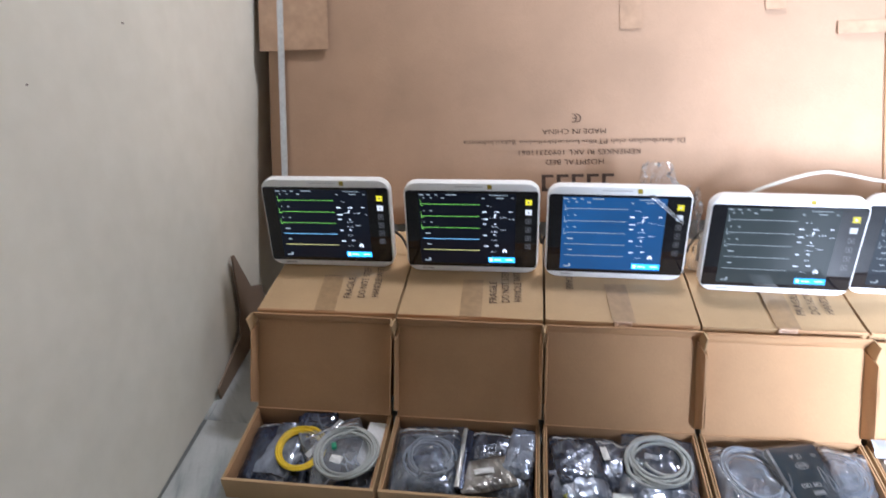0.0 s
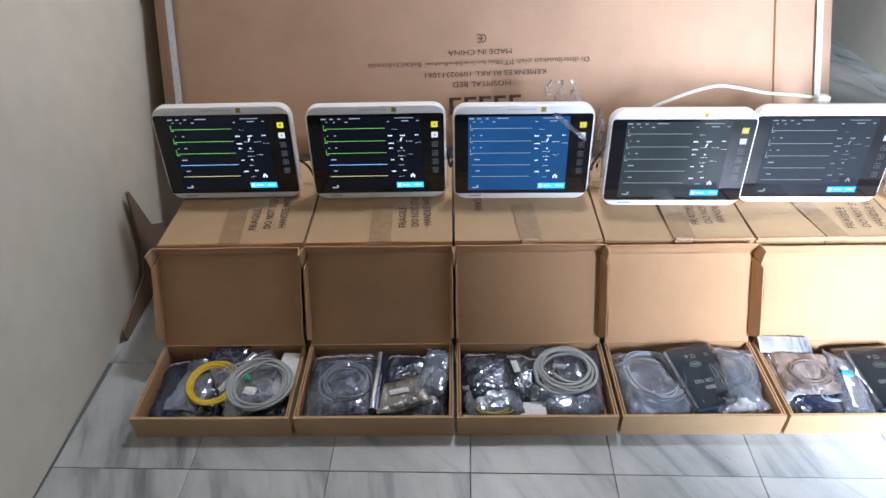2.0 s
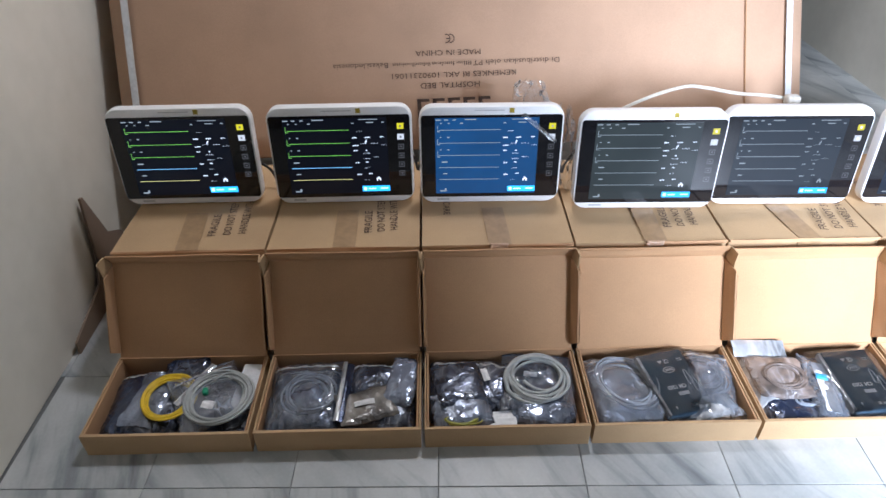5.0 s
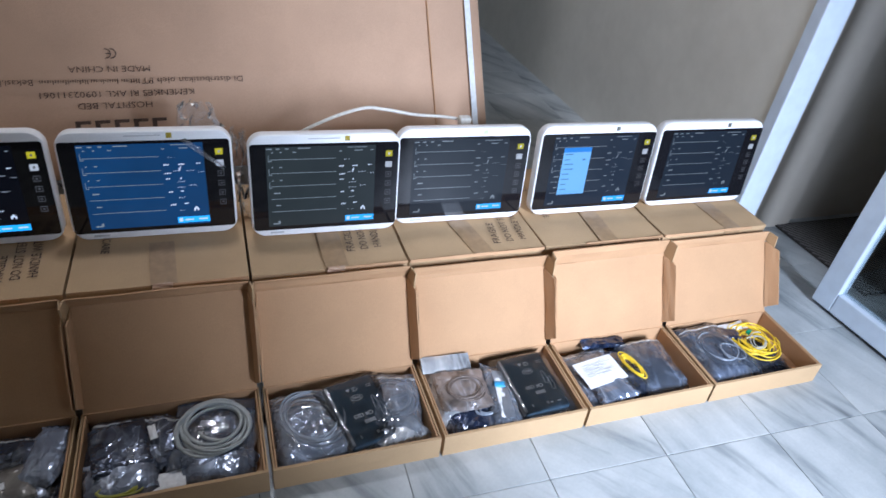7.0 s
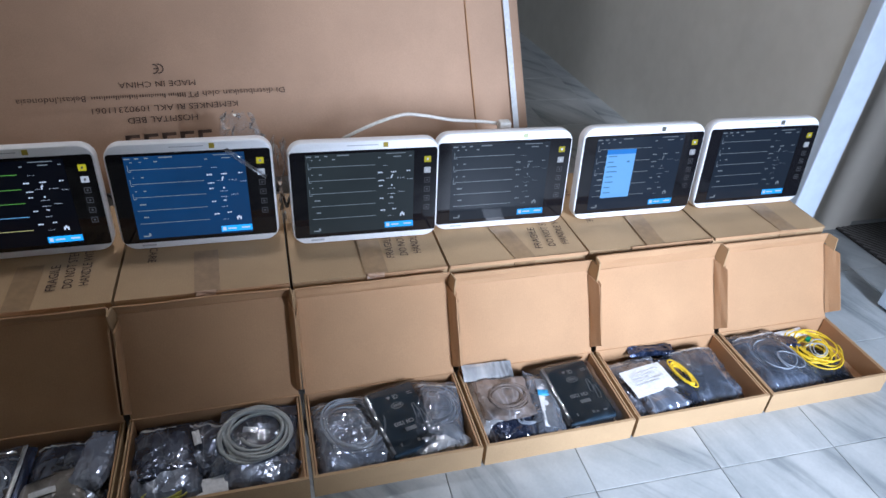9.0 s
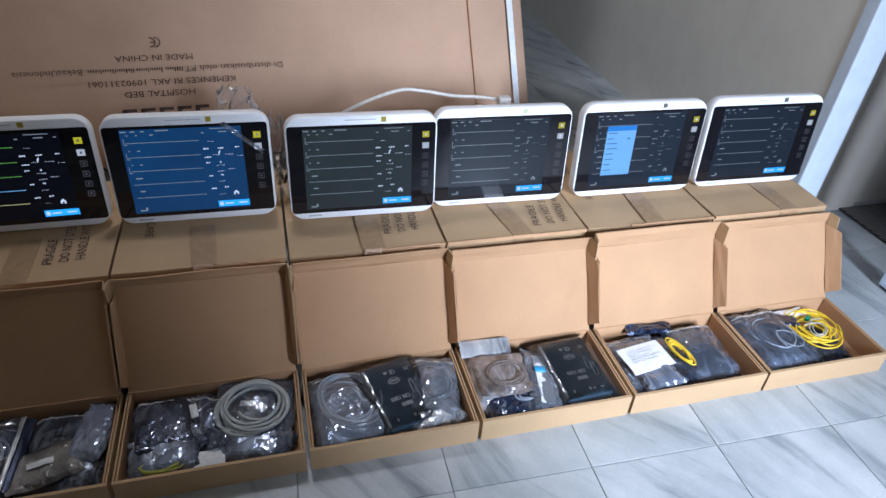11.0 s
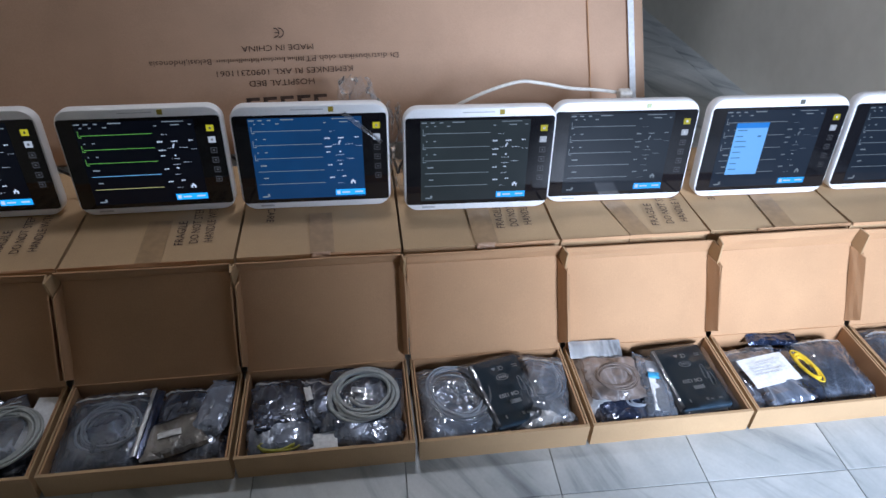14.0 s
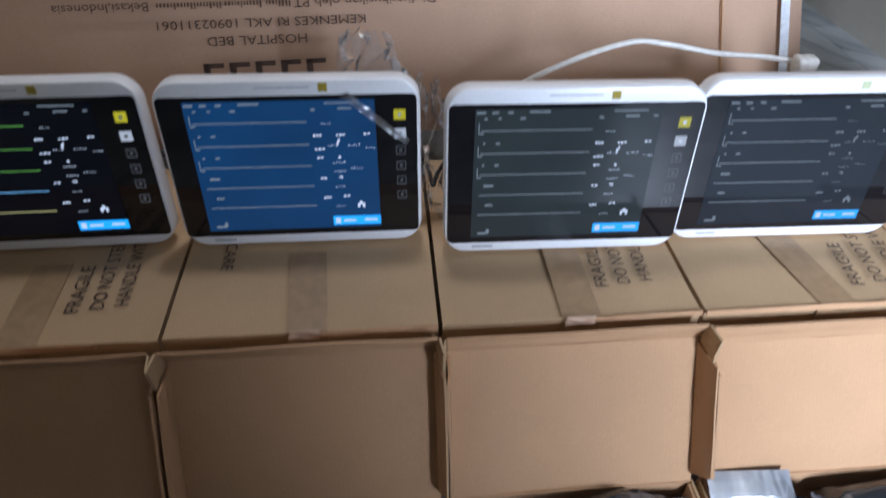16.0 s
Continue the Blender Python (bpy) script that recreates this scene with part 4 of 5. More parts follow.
def pouch(i, u, v, w, d, h, turn, material, label, seed=0, z=0.006, tilt=0, roll=0, seal=True, name="plastic_bag", category="bag"):
    """A filled flat bag lying in box i at (u, v) of its inside, w x d, h thick, with sharp folds and a flat welded rim."""
    z, h = (z + HEAP, h) if z > 0.021 else (z, h + HEAP)
    rr = random.Random(seed * 13 + i)
    m = pose((i - 3) * P + 0.014 + u * (P - 0.028), 0.010 + v * (TRAY_D - 0.016), z, tilt, roll, turn)
    nu, nv = max(10, int(w / 0.0052)), max(10, int(d / 0.0052))
    waves = []
    for _ in range(5):
        ang = rr.uniform(0, math.pi)
        long = rr.uniform(0.030, 0.080)
        waves.append((math.cos(ang) / long, math.sin(ang) / long, rr.uniform(0, 1), long * rr.uniform(0.012, 0.026), rr.uniform(0, 20)))
    creases = []
    for _ in range(int(420 * w * d) + 6):
        ang = rr.uniform(0, math.pi)
        creases.append((rr.uniform(-w, w) / 2, rr.uniform(-d, d) / 2, math.cos(ang), math.sin(ang), rr.uniform(0.020, 0.065), rr.choice((1, 1, -1)) * rr.uniform(0.0006, 0.0018)))
    curl = [(ca, cb, rr.choice((0.0, 0.0, 1.0)) * rr.uniform(0.006, 0.016)) for ca in (-1, 1) for cb in (-1, 1)]
    bm = bmesh.new()
    top, low = [], []
    for j in range(nv + 1):
        ta, la = [], []
        for k in range(nu + 1):
            a, b = 2 * k / nu - 1, 2 * j / nv - 1
            x, y = a * w / 2, b * d / 2
            bend = sum(cu * max(0.0, (a * ca + b * cb - 1.25) / 0.75) ** 1.5 for ca, cb, cu in curl)
            fill = max(0.0, 1 - abs(a) ** 6) ** 0.8 * max(0.0, 1 - abs(b) ** 6) ** 0.8
            q = Vector((x * 14 + seed * 3.7, y * 14 + i * 5.1, seed))
            lift = h * fill * (0.86 + 0.14 * noise.noise(q)) + 0.003
            for cx, cy, ph, amp, sd in waves:
                t = (x * cx + y * cy + ph + 0.14 * noise.noise(Vector((x * 18, y * 18, sd)))) % 1.0
                gate = max(0.0, 0.45 + 1.3 * noise.noise(Vector((x * 16, y * 16, sd + 31))))
                lift += amp * (abs(t - 0.5) * 2 - 0.5) * min(1.0, gate) * (0.3 + 0.7 * fill)
            for px, py, ca, sa, length, amp in creases:
                off = abs((y - py) * ca - (x - px) * sa)
                if off < 0.0060:
                    along = abs((x - px) * ca + (y - py) * sa)
                    if along < length:
                        lift += amp * (1 - off / 0.0060) * (1 - along / length)
            rim = max(0.0, max(abs(a), abs(b)) - 0.86) / 0.14
            lift += 0.009 * rim * max(-0.2, noise.noise(Vector((a * 2.2, b * 2.2, seed + 9.0 + i))))
            ex, ey = 0.004 * noise.noise(Vector((b * 3, seed, i))), 0.004 * noise.noise(Vector((a * 3, seed + 3, i)))
            edge = 1.0 if 0 < k < nu and 0 < j < nv else 0.0
            ex, ey, lift = ex + edge * rr.uniform(-0.0016, 0.0016), ey + edge * rr.uniform(-0.0016, 0.0016), lift + edge * rr.uniform(-0.00028, 0.00028)
            ta.append(bm.verts.new(kept_in(i, m, (x + ex, y + ey, max(0.0015, lift) + bend))))
            la.append(bm.verts.new(kept_in(i, m, (x + ex, y + ey, bend))))
        top.append(ta)
        low.append(la)
    for j in range(nv):
        for k in range(nu):
            if (j + k) % 2:
                bm.faces.new((top[j][k], top[j][k + 1], top[j + 1][k + 1]))
                bm.faces.new((top[j][k], top[j + 1][k + 1], top[j + 1][k]))
            else:
                bm.faces.new((top[j][k], top[j][k + 1], top[j + 1][k]))
                bm.faces.new((top[j][k + 1], top[j + 1][k + 1], top[j + 1][k]))
    for j in range(nv):
        bm.faces.new((low[j][0], top[j][0], top[j + 1][0], low[j + 1][0]))
        bm.faces.new((top[j][nu], low[j][nu], low[j + 1][nu], top[j + 1][nu]))
    for k in range(nu):
        bm.faces.new((top[0][k], low[0][k], low[0][k + 1], top[0][k + 1]))
        bm.faces.new((low[nv][k], top[nv][k], top[nv][k + 1], low[nv][k + 1]))
    # welded or zipped strip that follows the film near one end
    j0, j1 = (nv - 6, nv - 5) if seal else (nv - 1, nv)
    strip = bmesh.new()
    rows = [[strip.verts.new(top[jj][k].co + Vector((0, 0, dz))) for k in range(2, nu - 1)] for jj, dz in ((j0, 0.0002), (j0, 0.0014), (j1, 0.0014), (j1, 0.0002))]
    for r0, r1 in zip(rows, rows[1:]):
        for k in range(len(r0) - 1):
            strip.faces.new((r0[k], r0[k + 1], r1[k + 1], r1[k]))
    ob = thing(name, bm, material, m, label, category, "bagged accessories")
    part("zip_seal" if seal else "welded_edge", strip, BAG_SILVER if seal else material, ob, "ribbed zip seal" if seal else "")
    return ob


def coil(i, u, v, z, r, loops, thick, material, label, seed=0, squash=1.0, turn=0, tail=True, category="cable", tie=None, spread=1.0):
    rr = random.Random(seed + i * 31)
    pts = []
    n = 40 * loops
    ph = [rr.uniform(0, 6.28) for _ in range(loops + 1)]
    rad = [r * (1.04 - spread * rr.uniform(0.0, 0.22)) for _ in range(loops + 1)]
    cen = [(rr.uniform(-0.045, 0.045) * r * spread ** 1.6, rr.uniform(-0.045, 0.045) * r * spread ** 1.6) for _ in range(loops + 1)]
    for k in range(n + 1):
        a = 2 * math.pi * k / 40
        f = k / 40
        j = min(int(f), loops - 1)
        s = f - j
        s = s * s * (3 - 2 * s)
        ra = rad[j] * (1 - s) + rad[j + 1] * s
        cx = cen[j][0] * (1 - s) + cen[j + 1][0] * s
        cy = cen[j][1] * (1 - s) + cen[j + 1][1] * s
        lift = thick * (0.9 * (f % 3.0) + 0.7 * math.sin(a * 2 + ph[j]))
        pts.append((cx + ra * math.cos(a), (cy + ra * math.sin(a)) * squash, thick + max(0, lift)))
    if tail:
        a = pts[-1]
        pts += [(a[0] - 0.004, a[1] + 0.012, a[2]), (a[0] - 0.016, a[1] + 0.026, a[2] * 0.9), (a[0] - 0.034, a[1] + 0.034, a[2] * 0.7)]
    x = (i - 3) * P + 0.014 + u * (P - 0.028)
    y = 0.010 + v * (TRAY_D - 0.016)
    ob = empty("cable_coil", pose(x, y, z + HEAP, 0, 0, turn), label, category, "coiled cables")
    part("cable", tube(pts, thick, 7), material, ob, smooth=True)
    if tie:
        part("connector", block(-0.009, 0.009, -0.006, 0.006, 0, 0.010, 0.003), tie, ob, smooth=True).matrix_local = pose(r * 0.1, r * 0.45 * squash, thick * 2, 0, 0, 30)
    return ob


def slip(i, u, v, z, w, d, turn, material, label, name="paper_label", category="label", tilt=0, lines=0, roll=0):
    x = (i - 3) * P + 0.014 + u * (P - 0.028)
    y = 0.010 + v * (TRAY_D - 0.016)
    ob = thing(name, sheet([(-w / 2, -d / 2, 0), (w / 2, -d / 2, 0), (w / 2, d / 2, 0), (-w / 2, d / 2, 0)], 0.0008, 8, 6, 0.003, 0.003, i), material, pose(x, y, z + HEAP, tilt, roll, turn), label, category)
    for k in range(lines):
        part("print_bar", block(-w * 0.36, w * (0.36 - 0.13 * (k % 3)), d * (0.26 - 0.5 * k / max(1, lines)) - 0.0005, d * (0.26 - 0.5 * k / max(1, lines)) + 0.0005, 0.0042, 0.0048), SLOT, ob, "illegible printed line")
    return ob


def cuff(i, u, v, turn, z, tilt=0, roll=0):
    x = (i - 3) * P + 0.014 + u * (P - 0.028)
    y = 0.010 + v * (TRAY_D - 0.016)
    w, d, t = 0.116, 0.164, 0.018
    ob = empty("blood_pressure_cuff", pose(x, y, z, tilt, roll, turn), "slate blue folded blood pressure cuff with white print, in clear film", "cuff", "blood pressure cuffs")
    part("fabric", block(-w / 2, w / 2, -d / 2, d / 2, 0, t, 0.005), CUFF, ob, smooth=False)
    part("fold_edge", block(-w / 2 - 0.0015, -w / 2 + 0.006, -d / 2 + 0.006, d / 2 - 0.006, t * 0.2, t + 0.0016, 0.001), SLOT, ob, "pale grey bound edge")
    lettering("printed_mark", "CE", 0.015, PRINT_WHITE, ob, pose(0.006, d * 0.33, t + 0.0008, 0, 0, 180), bold=0.0004, length=0.013)
    bm = loft([[(0.0065 * math.cos(a), 0.0055 * math.sin(a), zz) for a in (math.pi / 2 + 2 * math.pi * k / 3 for k in range(3))] for zz in (0, 0.0006)])
    part("printed_triangle", bm, PRINT_WHITE, ob).matrix_local = pose(-0.010, d * 0.335, t + 0.0004, 0, 0, 180)
    bm = loft([[(0.0145 * math.cos(a), 0.0080 * math.sin(a), zz) for a in (2 * math.pi * k / 20 for k in range(20))] for zz in (0, 0.0006)])
    oval = part("printed_oval", bm, PRINT_WHITE, ob)
    oval.matrix_local = pose(0.001, d * 0.19, t + 0.0004)
    bm = loft([[(0.0128 * math.cos(a), 0.0064 * math.sin(a), zz) for a in (2 * math.pi * k / 20 for k in range(20))] for zz in (0, 0.0004)])
    part("oval_centre", bm, CUFF, oval).matrix_local = pose(0, 0, 0.0006)
    bm = bmesh.new()
    for k in range(4):
        block(-0.009 + k * 0.005, -0.0058 + k * 0.005, -0.0032, 0.0032, 0, 0.0004, bm=bm)
    part("oval_bars", bm, PRINT_WHITE, oval).matrix_local = pose(0, 0, 0.0011)
    lettering("printed_code", "CM 1203", 0.0125, PRINT_WHITE, ob, pose(-0.004, -d * 0.08, t + 0.0008, 0, 0, 180), bold=0.0006, length=0.046)
    part("printed_box", block(-0.013, 0.012, -0.0045, 0.0045, 0, 0.0006), PRINT_WHITE, ob).matrix_local = pose(0.004, -d * 0.19, t + 0.0004)
    for k, (px, py) in enumerate(((0.034, 0.002), (0.043, -0.018))):
        bm = tube([(px, py + 0.024, t), (px + 0.004, py + 0.022, t), (px + 0.006, py, t), (px + 0.002, py - 0.014, t), (px - 0.005, py - 0.012, t), (px - 0.004, py, t), (px - 0.001, py + 0.022, t)], 0.0010, 4)
        part("printed_diagram", bm, PRINT_WHITE, ob)
    for k in range(2):
        part("printed_dash", block(0.034, 0.046, d * (0.335 - 0.03 * k), d * (0.335 - 0.03 * k) + 0.0016, t + 0.0002, t + 0.0008), PRINT_WHITE, ob)
    for k, (px, w2, h2) in enumerate(((-0.034, 0.003, 0.008), (0.004, 0.006, 0.007), (0.014, 0.006, 0.004), (0.032, 0.009, 0.004))):
        part("printed_dash", block(px, px + w2, -d * 0.40, -d * 0.40 + h2, t + 0.0002, t + 0.0008), PRINT_WHITE, ob)
    # clear sleeve round the cuff, open and ruffled at its end
    nu, nv = 22, 30
    bm = bmesh.new()
    g = []
    for j in range(nv + 1):
        row = []
        for k in range(nu + 1):
            a, b = 2 * k / nu - 1, 2 * j / nv - 1
            fill = (1 - abs(a) ** 8) * (1 - abs(b) ** 10)
            q = Vector((a * 2.5, b * 3.5, i))
            row.append(bm.verts.new(kept_in(i, ob.matrix_world, (a * (w / 2 + 0.020), b * (d / 2 + (0.022 if b < 0 else 0.012)), 0.002 + (t + 0.003) * fill + 0.004 * abs(noise.noise(q)) + 0.003 * abs(noise.noise(q * 2.4))))))
        g.append(row)
    for j in range(nv):
        for k in range(nu):
            bm.faces.new((g[j][k], g[j][k + 1], g[j + 1][k + 1], g[j + 1][k]))
    part("clear_sleeve", bm, SLEEVE, ob, "clear crinkled plastic sleeve", smooth=True)
    return ob


B_DARK = "dark crinkled antistatic bag in a cardboard tray"
# first box, beside the wall
pouch(0, 0.25, 0.48, 0.170, 0.200, 0.028, 3, BAG_NAVY, "navy crinkled antistatic bag in a cardboard tray", 1, z=0.010)
pouch(0, 0.29, 0.48, 0.080, 0.150, 0.008, -8, BAG_GREY, "grey pouch lying on a navy bag", 2, z=0.032, seal=False)
pouch(0, 0.47, 0.88, 0.10, 0.055, 0.020, 8, BAG_NAVY, "small black folded bag at the tray's back", 3, z=0.030, seal=False)
pouch(0, 0.74, 0.46, 0.160, 0.200, 0.020, 3, BAG_DARK, B_DARK, 4, z=0.010)
slip(0, 0.93, 0.62, 0.038, 0.05, 0.12, -5, PAPER, "white paper slip beside a bag", tilt=4)
coil(0, 0.43, 0.45, 0.042, 0.056, 10, 0.0024, CABLE_YELLOW, "yellow coiled lead lying on bags", 1, 1.12, 20, spread=1.1)
pouch(0, 0.69, 0.48, 0.150, 0.165, 0.022, 28, BAG_CLEAR, "clear zip bag under a grey cable coil", 5, z=0.034)
coil(0, 0.775, 0.40, 0.048, 0.074, 8, 0.0031, CABLE_GREY, "pale grey coiled cable with a green connector", 2, 1.0, 80, tie=GREEN, spread=1.3)
slip(0, 0.585, 0.60, 0.052, 0.014, 0.125, -25, BAG_SILVER, "pale zip strip of a clear bag", name="zip_strip", category="bag strip", roll=10)
slip(0, 0.72, 0.30, 0.056, 0.028, 0.020, -10, PAPER, "small white tag in a clear bag")
# second box
pouch(1, 0.25, 0.46, 0.165, 0.200, 0.032, 2, BAG_DARK, "dark antistatic bag with a coil inside", 6, z=0.010)
coil(1, 0.27, 0.48, 0.036, 0.056, 7, 0.0028, CABLE_PALE, "blue grey coiled tube in a bag", 3, 1.0, 0, spread=2.2)
pouch(1, 0.28, 0.38, 0.070, 0.060, 0.016, 20, BAG_GREY, "grey padded sensor inside a coil", 41, z=0.036, seal=False)
pouch(1, 0.25, 0.46, 0.165, 0.200, 0.036, 3, BAG_SMOKE, "smoky clear bag over a coiled tube", 7, z=0.022)
pouch(1, 0.75, 0.52, 0.165, 0.200, 0.034, -4, BAG_DARK, B_DARK, 8, z=0.010)
slip(1, 0.495, 0.46, 0.056, 0.011, 0.165, -2, BAG_SILVER, "narrow silvery zip strip of a bag", name="zip_strip", category="bag strip", roll=-22)
slip(1, 0.525, 0.46, 0.050, 0.022, 0.165, -2, BAG_NAVY, "narrow navy bag edge standing up", name="bag_edge", category="bag strip", roll=24)
pouch(1, 0.67, 0.30, 0.125, 0.085, 0.010, 18, BAG_TAUPE, "taupe pouch with a white label", 9, z=0.038, seal=False)
slip(1, 0.66, 0.30, 0.0525, 0.044, 0.014, 14, PAPER, "small white printed label on a pouch", lines=1)
pouch(1, 0.90, 0.62, 0.07, 0.14, 0.022, -12, BAG_GREY, "grey crinkled bag against the tray's side", 10, z=0.034, seal=False)
# third box
pouch(2, 0.19, 0.60, 0.135, 0.170, 0.034, -3, BAG_DARK, B_DARK, 11, z=0.012)
pouch(2, 0.20, 0.56, 0.105, 0.120, 0.010, 10, BAG_DARK, "dark grey bagged sensor on a dark bag", 12, z=0.040, seal=False)
pouch(2, 0.22, 0.25, 0.130, 0.095, 0.022, 6, BAG_GREY, "small grey shiny crinkled bag", 13, z=0.026, seal=False)
coil(2, 0.20, 0.080, 0.038, 0.040, 6, 0.0019, CABLE_LIME, "yellow green coiled lead", 4, 0.34, 0, tail=False, spread=2.2)
pouch(2, 0.44, 0.62, 0.105, 0.140, 0.030, -14, BAG_DARK, "dark bag with a white tag", 14, z=0.016)
slip(2, 0.385, 0.64, 0.054, 0.014, 0.036, 12, PAPER, "small white printed tag on a bag", lines=0)
slip(2, 0.47, 0.12, 0.032, 0.062, 0.042, 4, PAPER, "white card at the tray's front", name="white_card", category="card")
pouch(2, 0.74, 0.22, 0.150, 0.085, 0.030, -14, BAG_GREY, "grey crinkled bag under a coil", 15, z=0.016, seal=False)
pouch(2, 0.74, 0.60, 0.150, 0.160, 0.022, -6, BAG_DARK, B_DARK, 16, seal=False, z=0.010)
pouch(2, 0.74, 0.58, 0.165, 0.175, 0.014, -8, BAG_SMOKE, "clear square bag under a thick grey coil", 17, z=0.030, seal=False)
coil(2, 0.735, 0.60, 0.040, 0.066, 6, 0.0038, CABLE_GREY, "thick pale grey coiled cable on a clear bag", 5, 0.98, 200, spread=2.3)
slip(2, 0.70, 0.68, 0.043, 0.030, 0.014, -12, PAPER, "white oval tag inside a coil")
# fourth box
pouch(3, 0.24, 0.46, 0.155, 0.195, 0.022, 2, BAG_GREY, "grey bag under pale tubing", 18, z=0.010)
coil(3, 0.25, 0.50, 0.045, 0.066, 8, 0.0024, CABLE_PALE, "pale blue grey coiled tubing in a clear bag", 6, 1.22, 30, spread=1.7)
pouch(3, 0.24, 0.46, 0.160, 0.200, 0.034, 3, BAG_CLEAR, "clear crinkled bag over pale tubing", 19, z=0.022)
pouch(3, 0.80, 0.60, 0.120, 0.165, 0.024, -14, BAG_GREY, "grey bag with coiled tubing", 20, z=0.012)
coil(3, 0.82, 0.62, 0.030, 0.054, 6, 0.0024, CABLE_PALE, "pale coiled tubing in a clear bag", 7, 1.1, 0, spread=1.6)
pouch(3, 0.78, 0.20, 0.140, 0.080, 0.030, 16, BAG_SILVER, "silvery clear folded bag", 21, z=0.016, seal=False)
cuff(3, 0.575, 0.50, 15, 0.046, 8, 4)
pouch(3, 0.82, 0.56, 0.120, 0.175, 0.028, -14, BAG_CLEAR, "clear bag over coiled tubing", 22, z=0.026)
# fifth box
pouch(4, 0.19, 0.60, 0.130, 0.180, 0.036, -4, BAG_SILVER, "silvery antistatic bag with a taupe lead", 23, z=0.014)
pouch(4, 0.215, 0.54, 0.122, 0.120, 0.012, -4, BAG_ROSE, "rose brown bagged lead in a silvery bag", 24, z=0.044, seal=False)
slip(4, 0.17, 0.925, 0.056, 0.120, 0.042, -3, BAG_SILVER, "bright silvery top flap of a bag", name="bag_flap", category="bag strip", tilt=22)
coil(4, 0.22, 0.50, 0.056, 0.050, 7, 0.0012, CABLE_TAUPE, "thin taupe coiled lead", 8, 0.80, 0, spread=2.2)
pouch(4, 0.28, 0.18, 0.165, 0.090, 0.030, 3, BAG_NAVY, "navy antistatic bag at the tray's front", 25, z=0.014, seal=False)
coil(4, 0.34, 0.24, 0.040, 0.036, 5, 0.0013, CABLE_PALE, "thin pale lead in a navy bag", 14, 0.5, 0, spread=2.4, tail=False)
coil(4, 0.06, 0.18, 0.014, 0.030, 5, 0.0020, CABLE_LIME, "yellow green lead beside a bag", 9, 1.2, 0, tail=False)
pouch(4, 0.47, 0.56, 0.080, 0.150, 0.022, -8, BAG_DARK, "dark bag beneath a white card", 42, z=0.012, seal=False)
slip(4, 0.49, 0.38, 0.050, 0.034, 0.140, -12, PAPER, "white card in a bag", name="white_card", category="card", roll=8)
slip(4, 0.495, 0.50, 0.054, 0.030, 0.018, -12, BLUE, "blue band on a white card", name="blue_band", category="card", roll=8)
pouch(4, 0.48, 0.40, 0.070, 0.180, 0.020, -10, BAG_CLEAR, "clear bag over a white card", 43, z=0.034, seal=False)
pouch(4, 0.76, 0.48, 0.130, 0.195, 0.018, 4, BAG_DARK, "dark bag under a folded cuff", 44, z=0.008, seal=False)
cuff(4, 0.745, 0.47, 4, 0.046, 5, 0)
# sixth box
pouch(5, 0.23, 0.48, 0.155, 0.195, 0.034, 6, BAG_GREY, "grey shiny bag under a white label", 26, z=0.012)
pouch(5, 0.24, 0.22, 0.105, 0.085, 0.020, 8, BAG_GREY, "grey shiny bagged sensor on a bag", 27, z=0.034, seal=False)
slip(5, 0.21, 0.44, 0.055, 0.116, 0.078, 9, PAPER, "white printed paper label on a grey bag", lines=5, tilt=3)
coil(5, 0.485, 0.44, 0.052, 0.018, 6, 0.0019, CABLE_YELLOW, "narrow bundle of yellow lead between bags", 10, 2.7, 12, tail=False, spread=2.4)
pouch(5, 0.46, 0.46, 0.075, 0.185, 0.030, 6, BAG_DARK, "dark bag under a yellow lead", 28, z=0.014, seal=False)
thing("sensor_module", block(-0.045, 0.045, -0.05, 0.05, 0, 0.036, 0.006), RUBBER, pose((5 - 3) * P + 0.250, 0.085, 0.008, 0, 0, -5), "dark grey boxy sensor module in a clear bag", "sensor")
pouch(5, 0.72, 0.52, 0.135, 0.190, 0.026, -3, BAG_GREY, "grey bag under a boxy sensor", 45, z=0.006, seal=False)
pouch(5, 0.72, 0.50, 0.145, 0.190, 0.044, -3, BAG_SMOKE, "smoky grey bag with a boxy sensor", 29, z=0.012)
pouch(5, 0.42, 0.93, 0.120, 0.030, 0.010, -6, BAG_NAVY, "black folded bag at the tray's back", 30, z=0.036, seal=False)
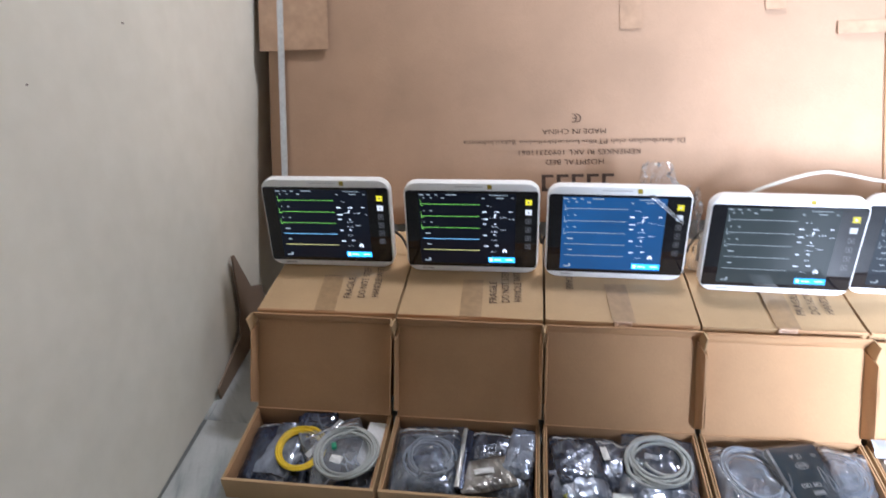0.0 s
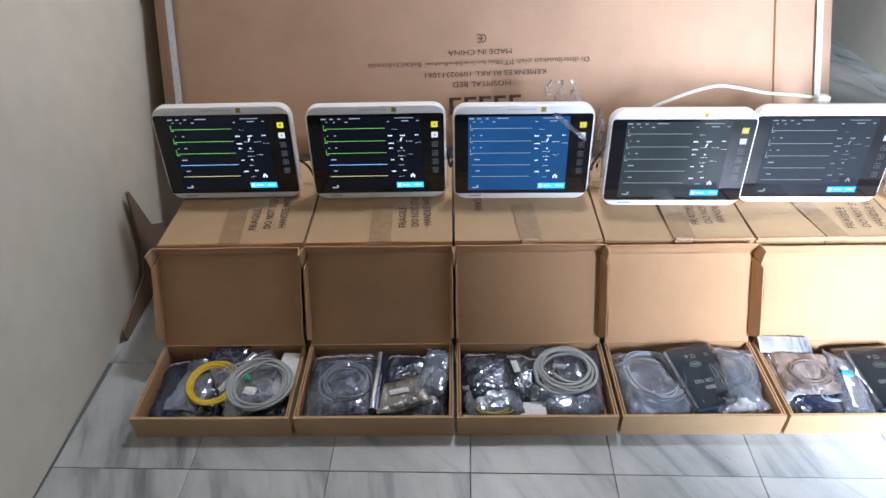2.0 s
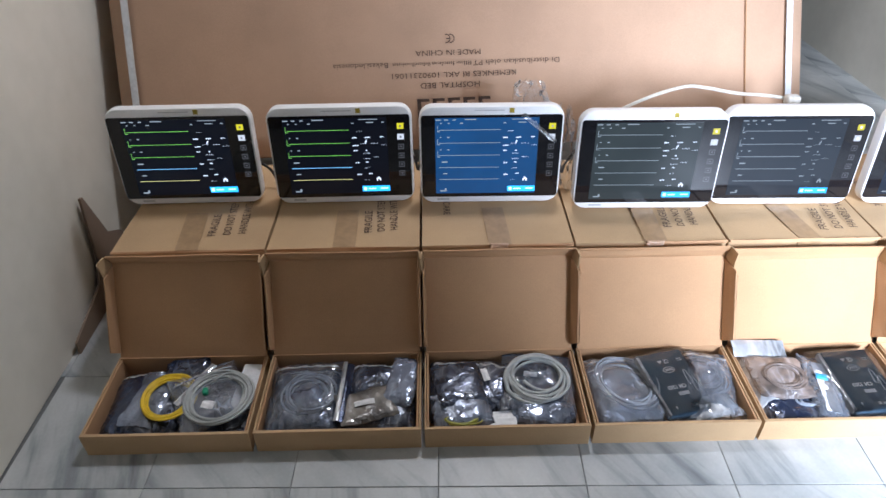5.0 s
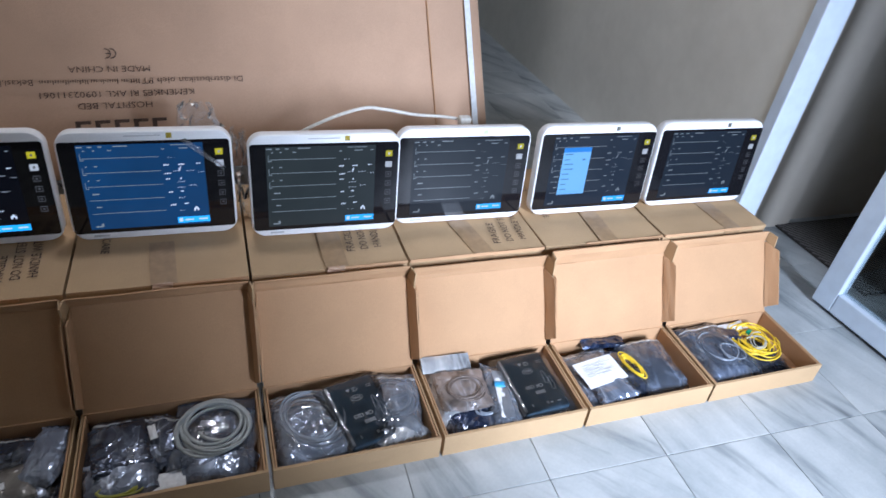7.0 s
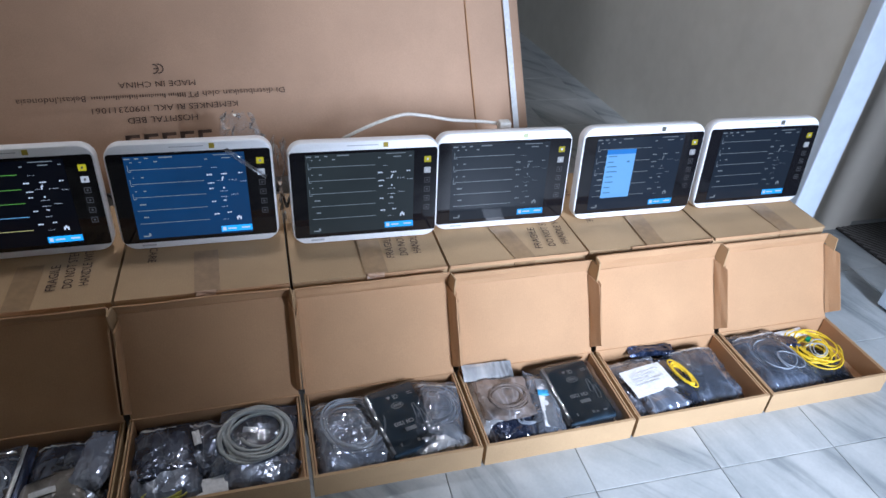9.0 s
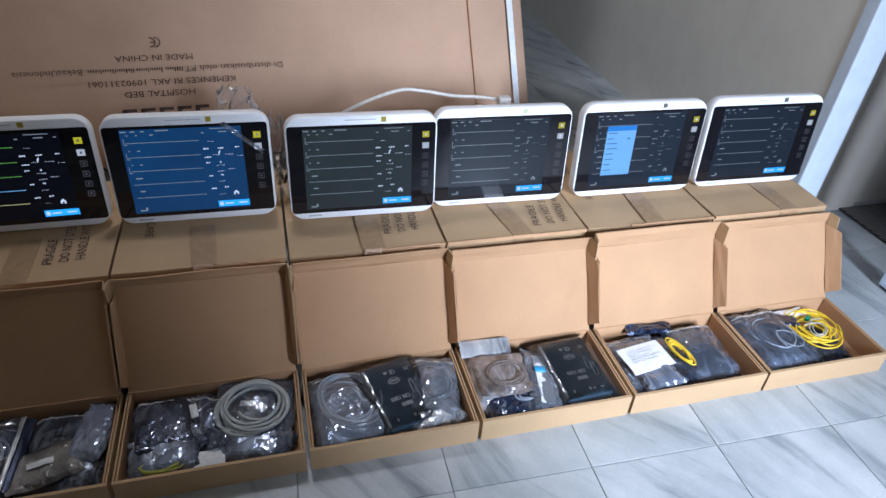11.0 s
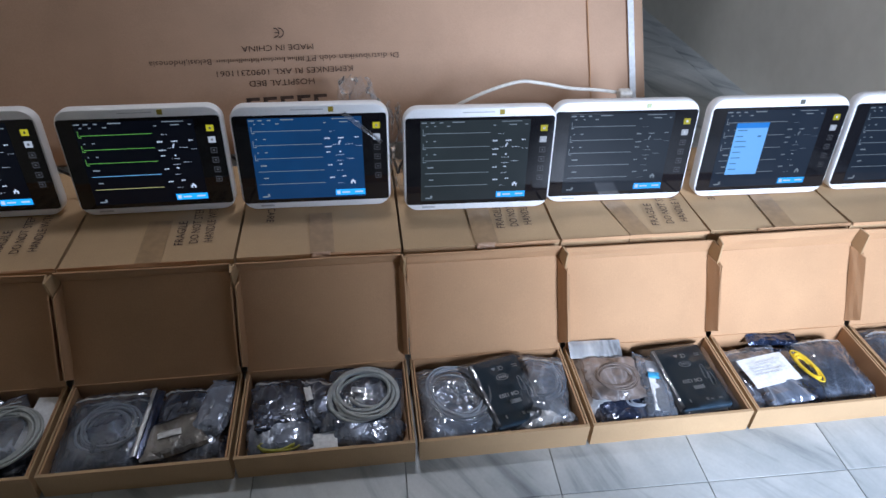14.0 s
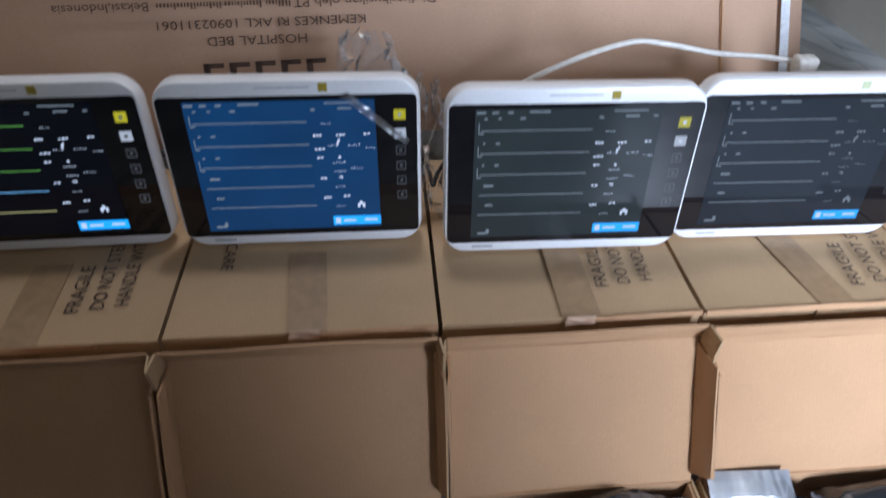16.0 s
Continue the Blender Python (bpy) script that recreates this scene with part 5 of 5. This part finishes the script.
# seventh box
pouch(6, 0.23, 0.52, 0.160, 0.200, 0.032, 4, BAG_GREY, "grey bag with pale tubing inside", 31, z=0.010)
coil(6, 0.26, 0.50, 0.045, 0.062, 7, 0.0022, CABLE_PALE, "pale coiled tubing in a grey bag", 11, 1.0, 0, spread=1.7)
pouch(6, 0.25, 0.52, 0.160, 0.200, 0.030, 4, BAG_SMOKE, "smoky clear bag over pale tubing", 32, z=0.026)
pouch(6, 0.50, 0.78, 0.10, 0.06, 0.028, -16, BAG_NAVY, "black folded bag beside tubing", 33, z=0.016, seal=False)
pouch(6, 0.68, 0.42, 0.150, 0.150, 0.016, -8, BAG_DARK, "dark flat bag under a yellow lead", 34, seal=False)
slip(6, 0.60, 0.88, 0.034, 0.10, 0.03, 4, PAPER, "white card at the tray's back", name="white_card", category="card")
coil(6, 0.68, 0.58, 0.030, 0.066, 12, 0.0021, CABLE_YELLOW, "loose yellow coiled lead with a green connector", 12, 1.02, 0, tie=GREEN, spread=3.3)
coil(6, 0.70, 0.52, 0.044, 0.042, 2, 0.0015, CABLE_GREY, "thin white strand among yellow loops", 16, 0.6, 40, spread=2.5)
coil(6, 0.32, 0.36, 0.060, 0.034, 1, 0.0013, CABLE_PALE, "thin pale strand looped on a bag", 17, 0.75, 130, spread=1.0)

# ---- floor: marble tiles over grout ----
floor = thing("floor", block(LEFT - 0.12, 3.72, -2.52, 4.72, -0.10, -0.003), GROUT, Matrix(), "white marble tiled floor with grey veins", "floor", kind="structure")
tile_bm = block(-0.1480, 0.1480, -0.1480, 0.1480, -0.010, 0.0, 0.0012)
tile_me = bpy.data.meshes.new("tile")
tile_bm.to_mesh(tile_me)
tile_bm.free()
tile_me.materials.append(MARBLE)
spin = pose(-0.027, -0.099, 0, 0, 0, -1.1)
for a in range(-5, 13):
    for b in range(-8, 16):
        m = spin @ pose(0.2975 * (a + 0.5), 0.2975 * (b + 0.5), 0, 0, 0, 180 * ((a * 7 + b * 3) % 2))
        q = m.translation
        if LEFT - 0.14 < q.x < 3.7 and -2.5 < q.y < 4.7 and not (q.x < 0.5 and q.y > 1.9) and not (q.x > 1.85 and q.y > 1.0):
            ob = new("tile", tile_me)
            ob.parent = floor
            ob.matrix_world = m
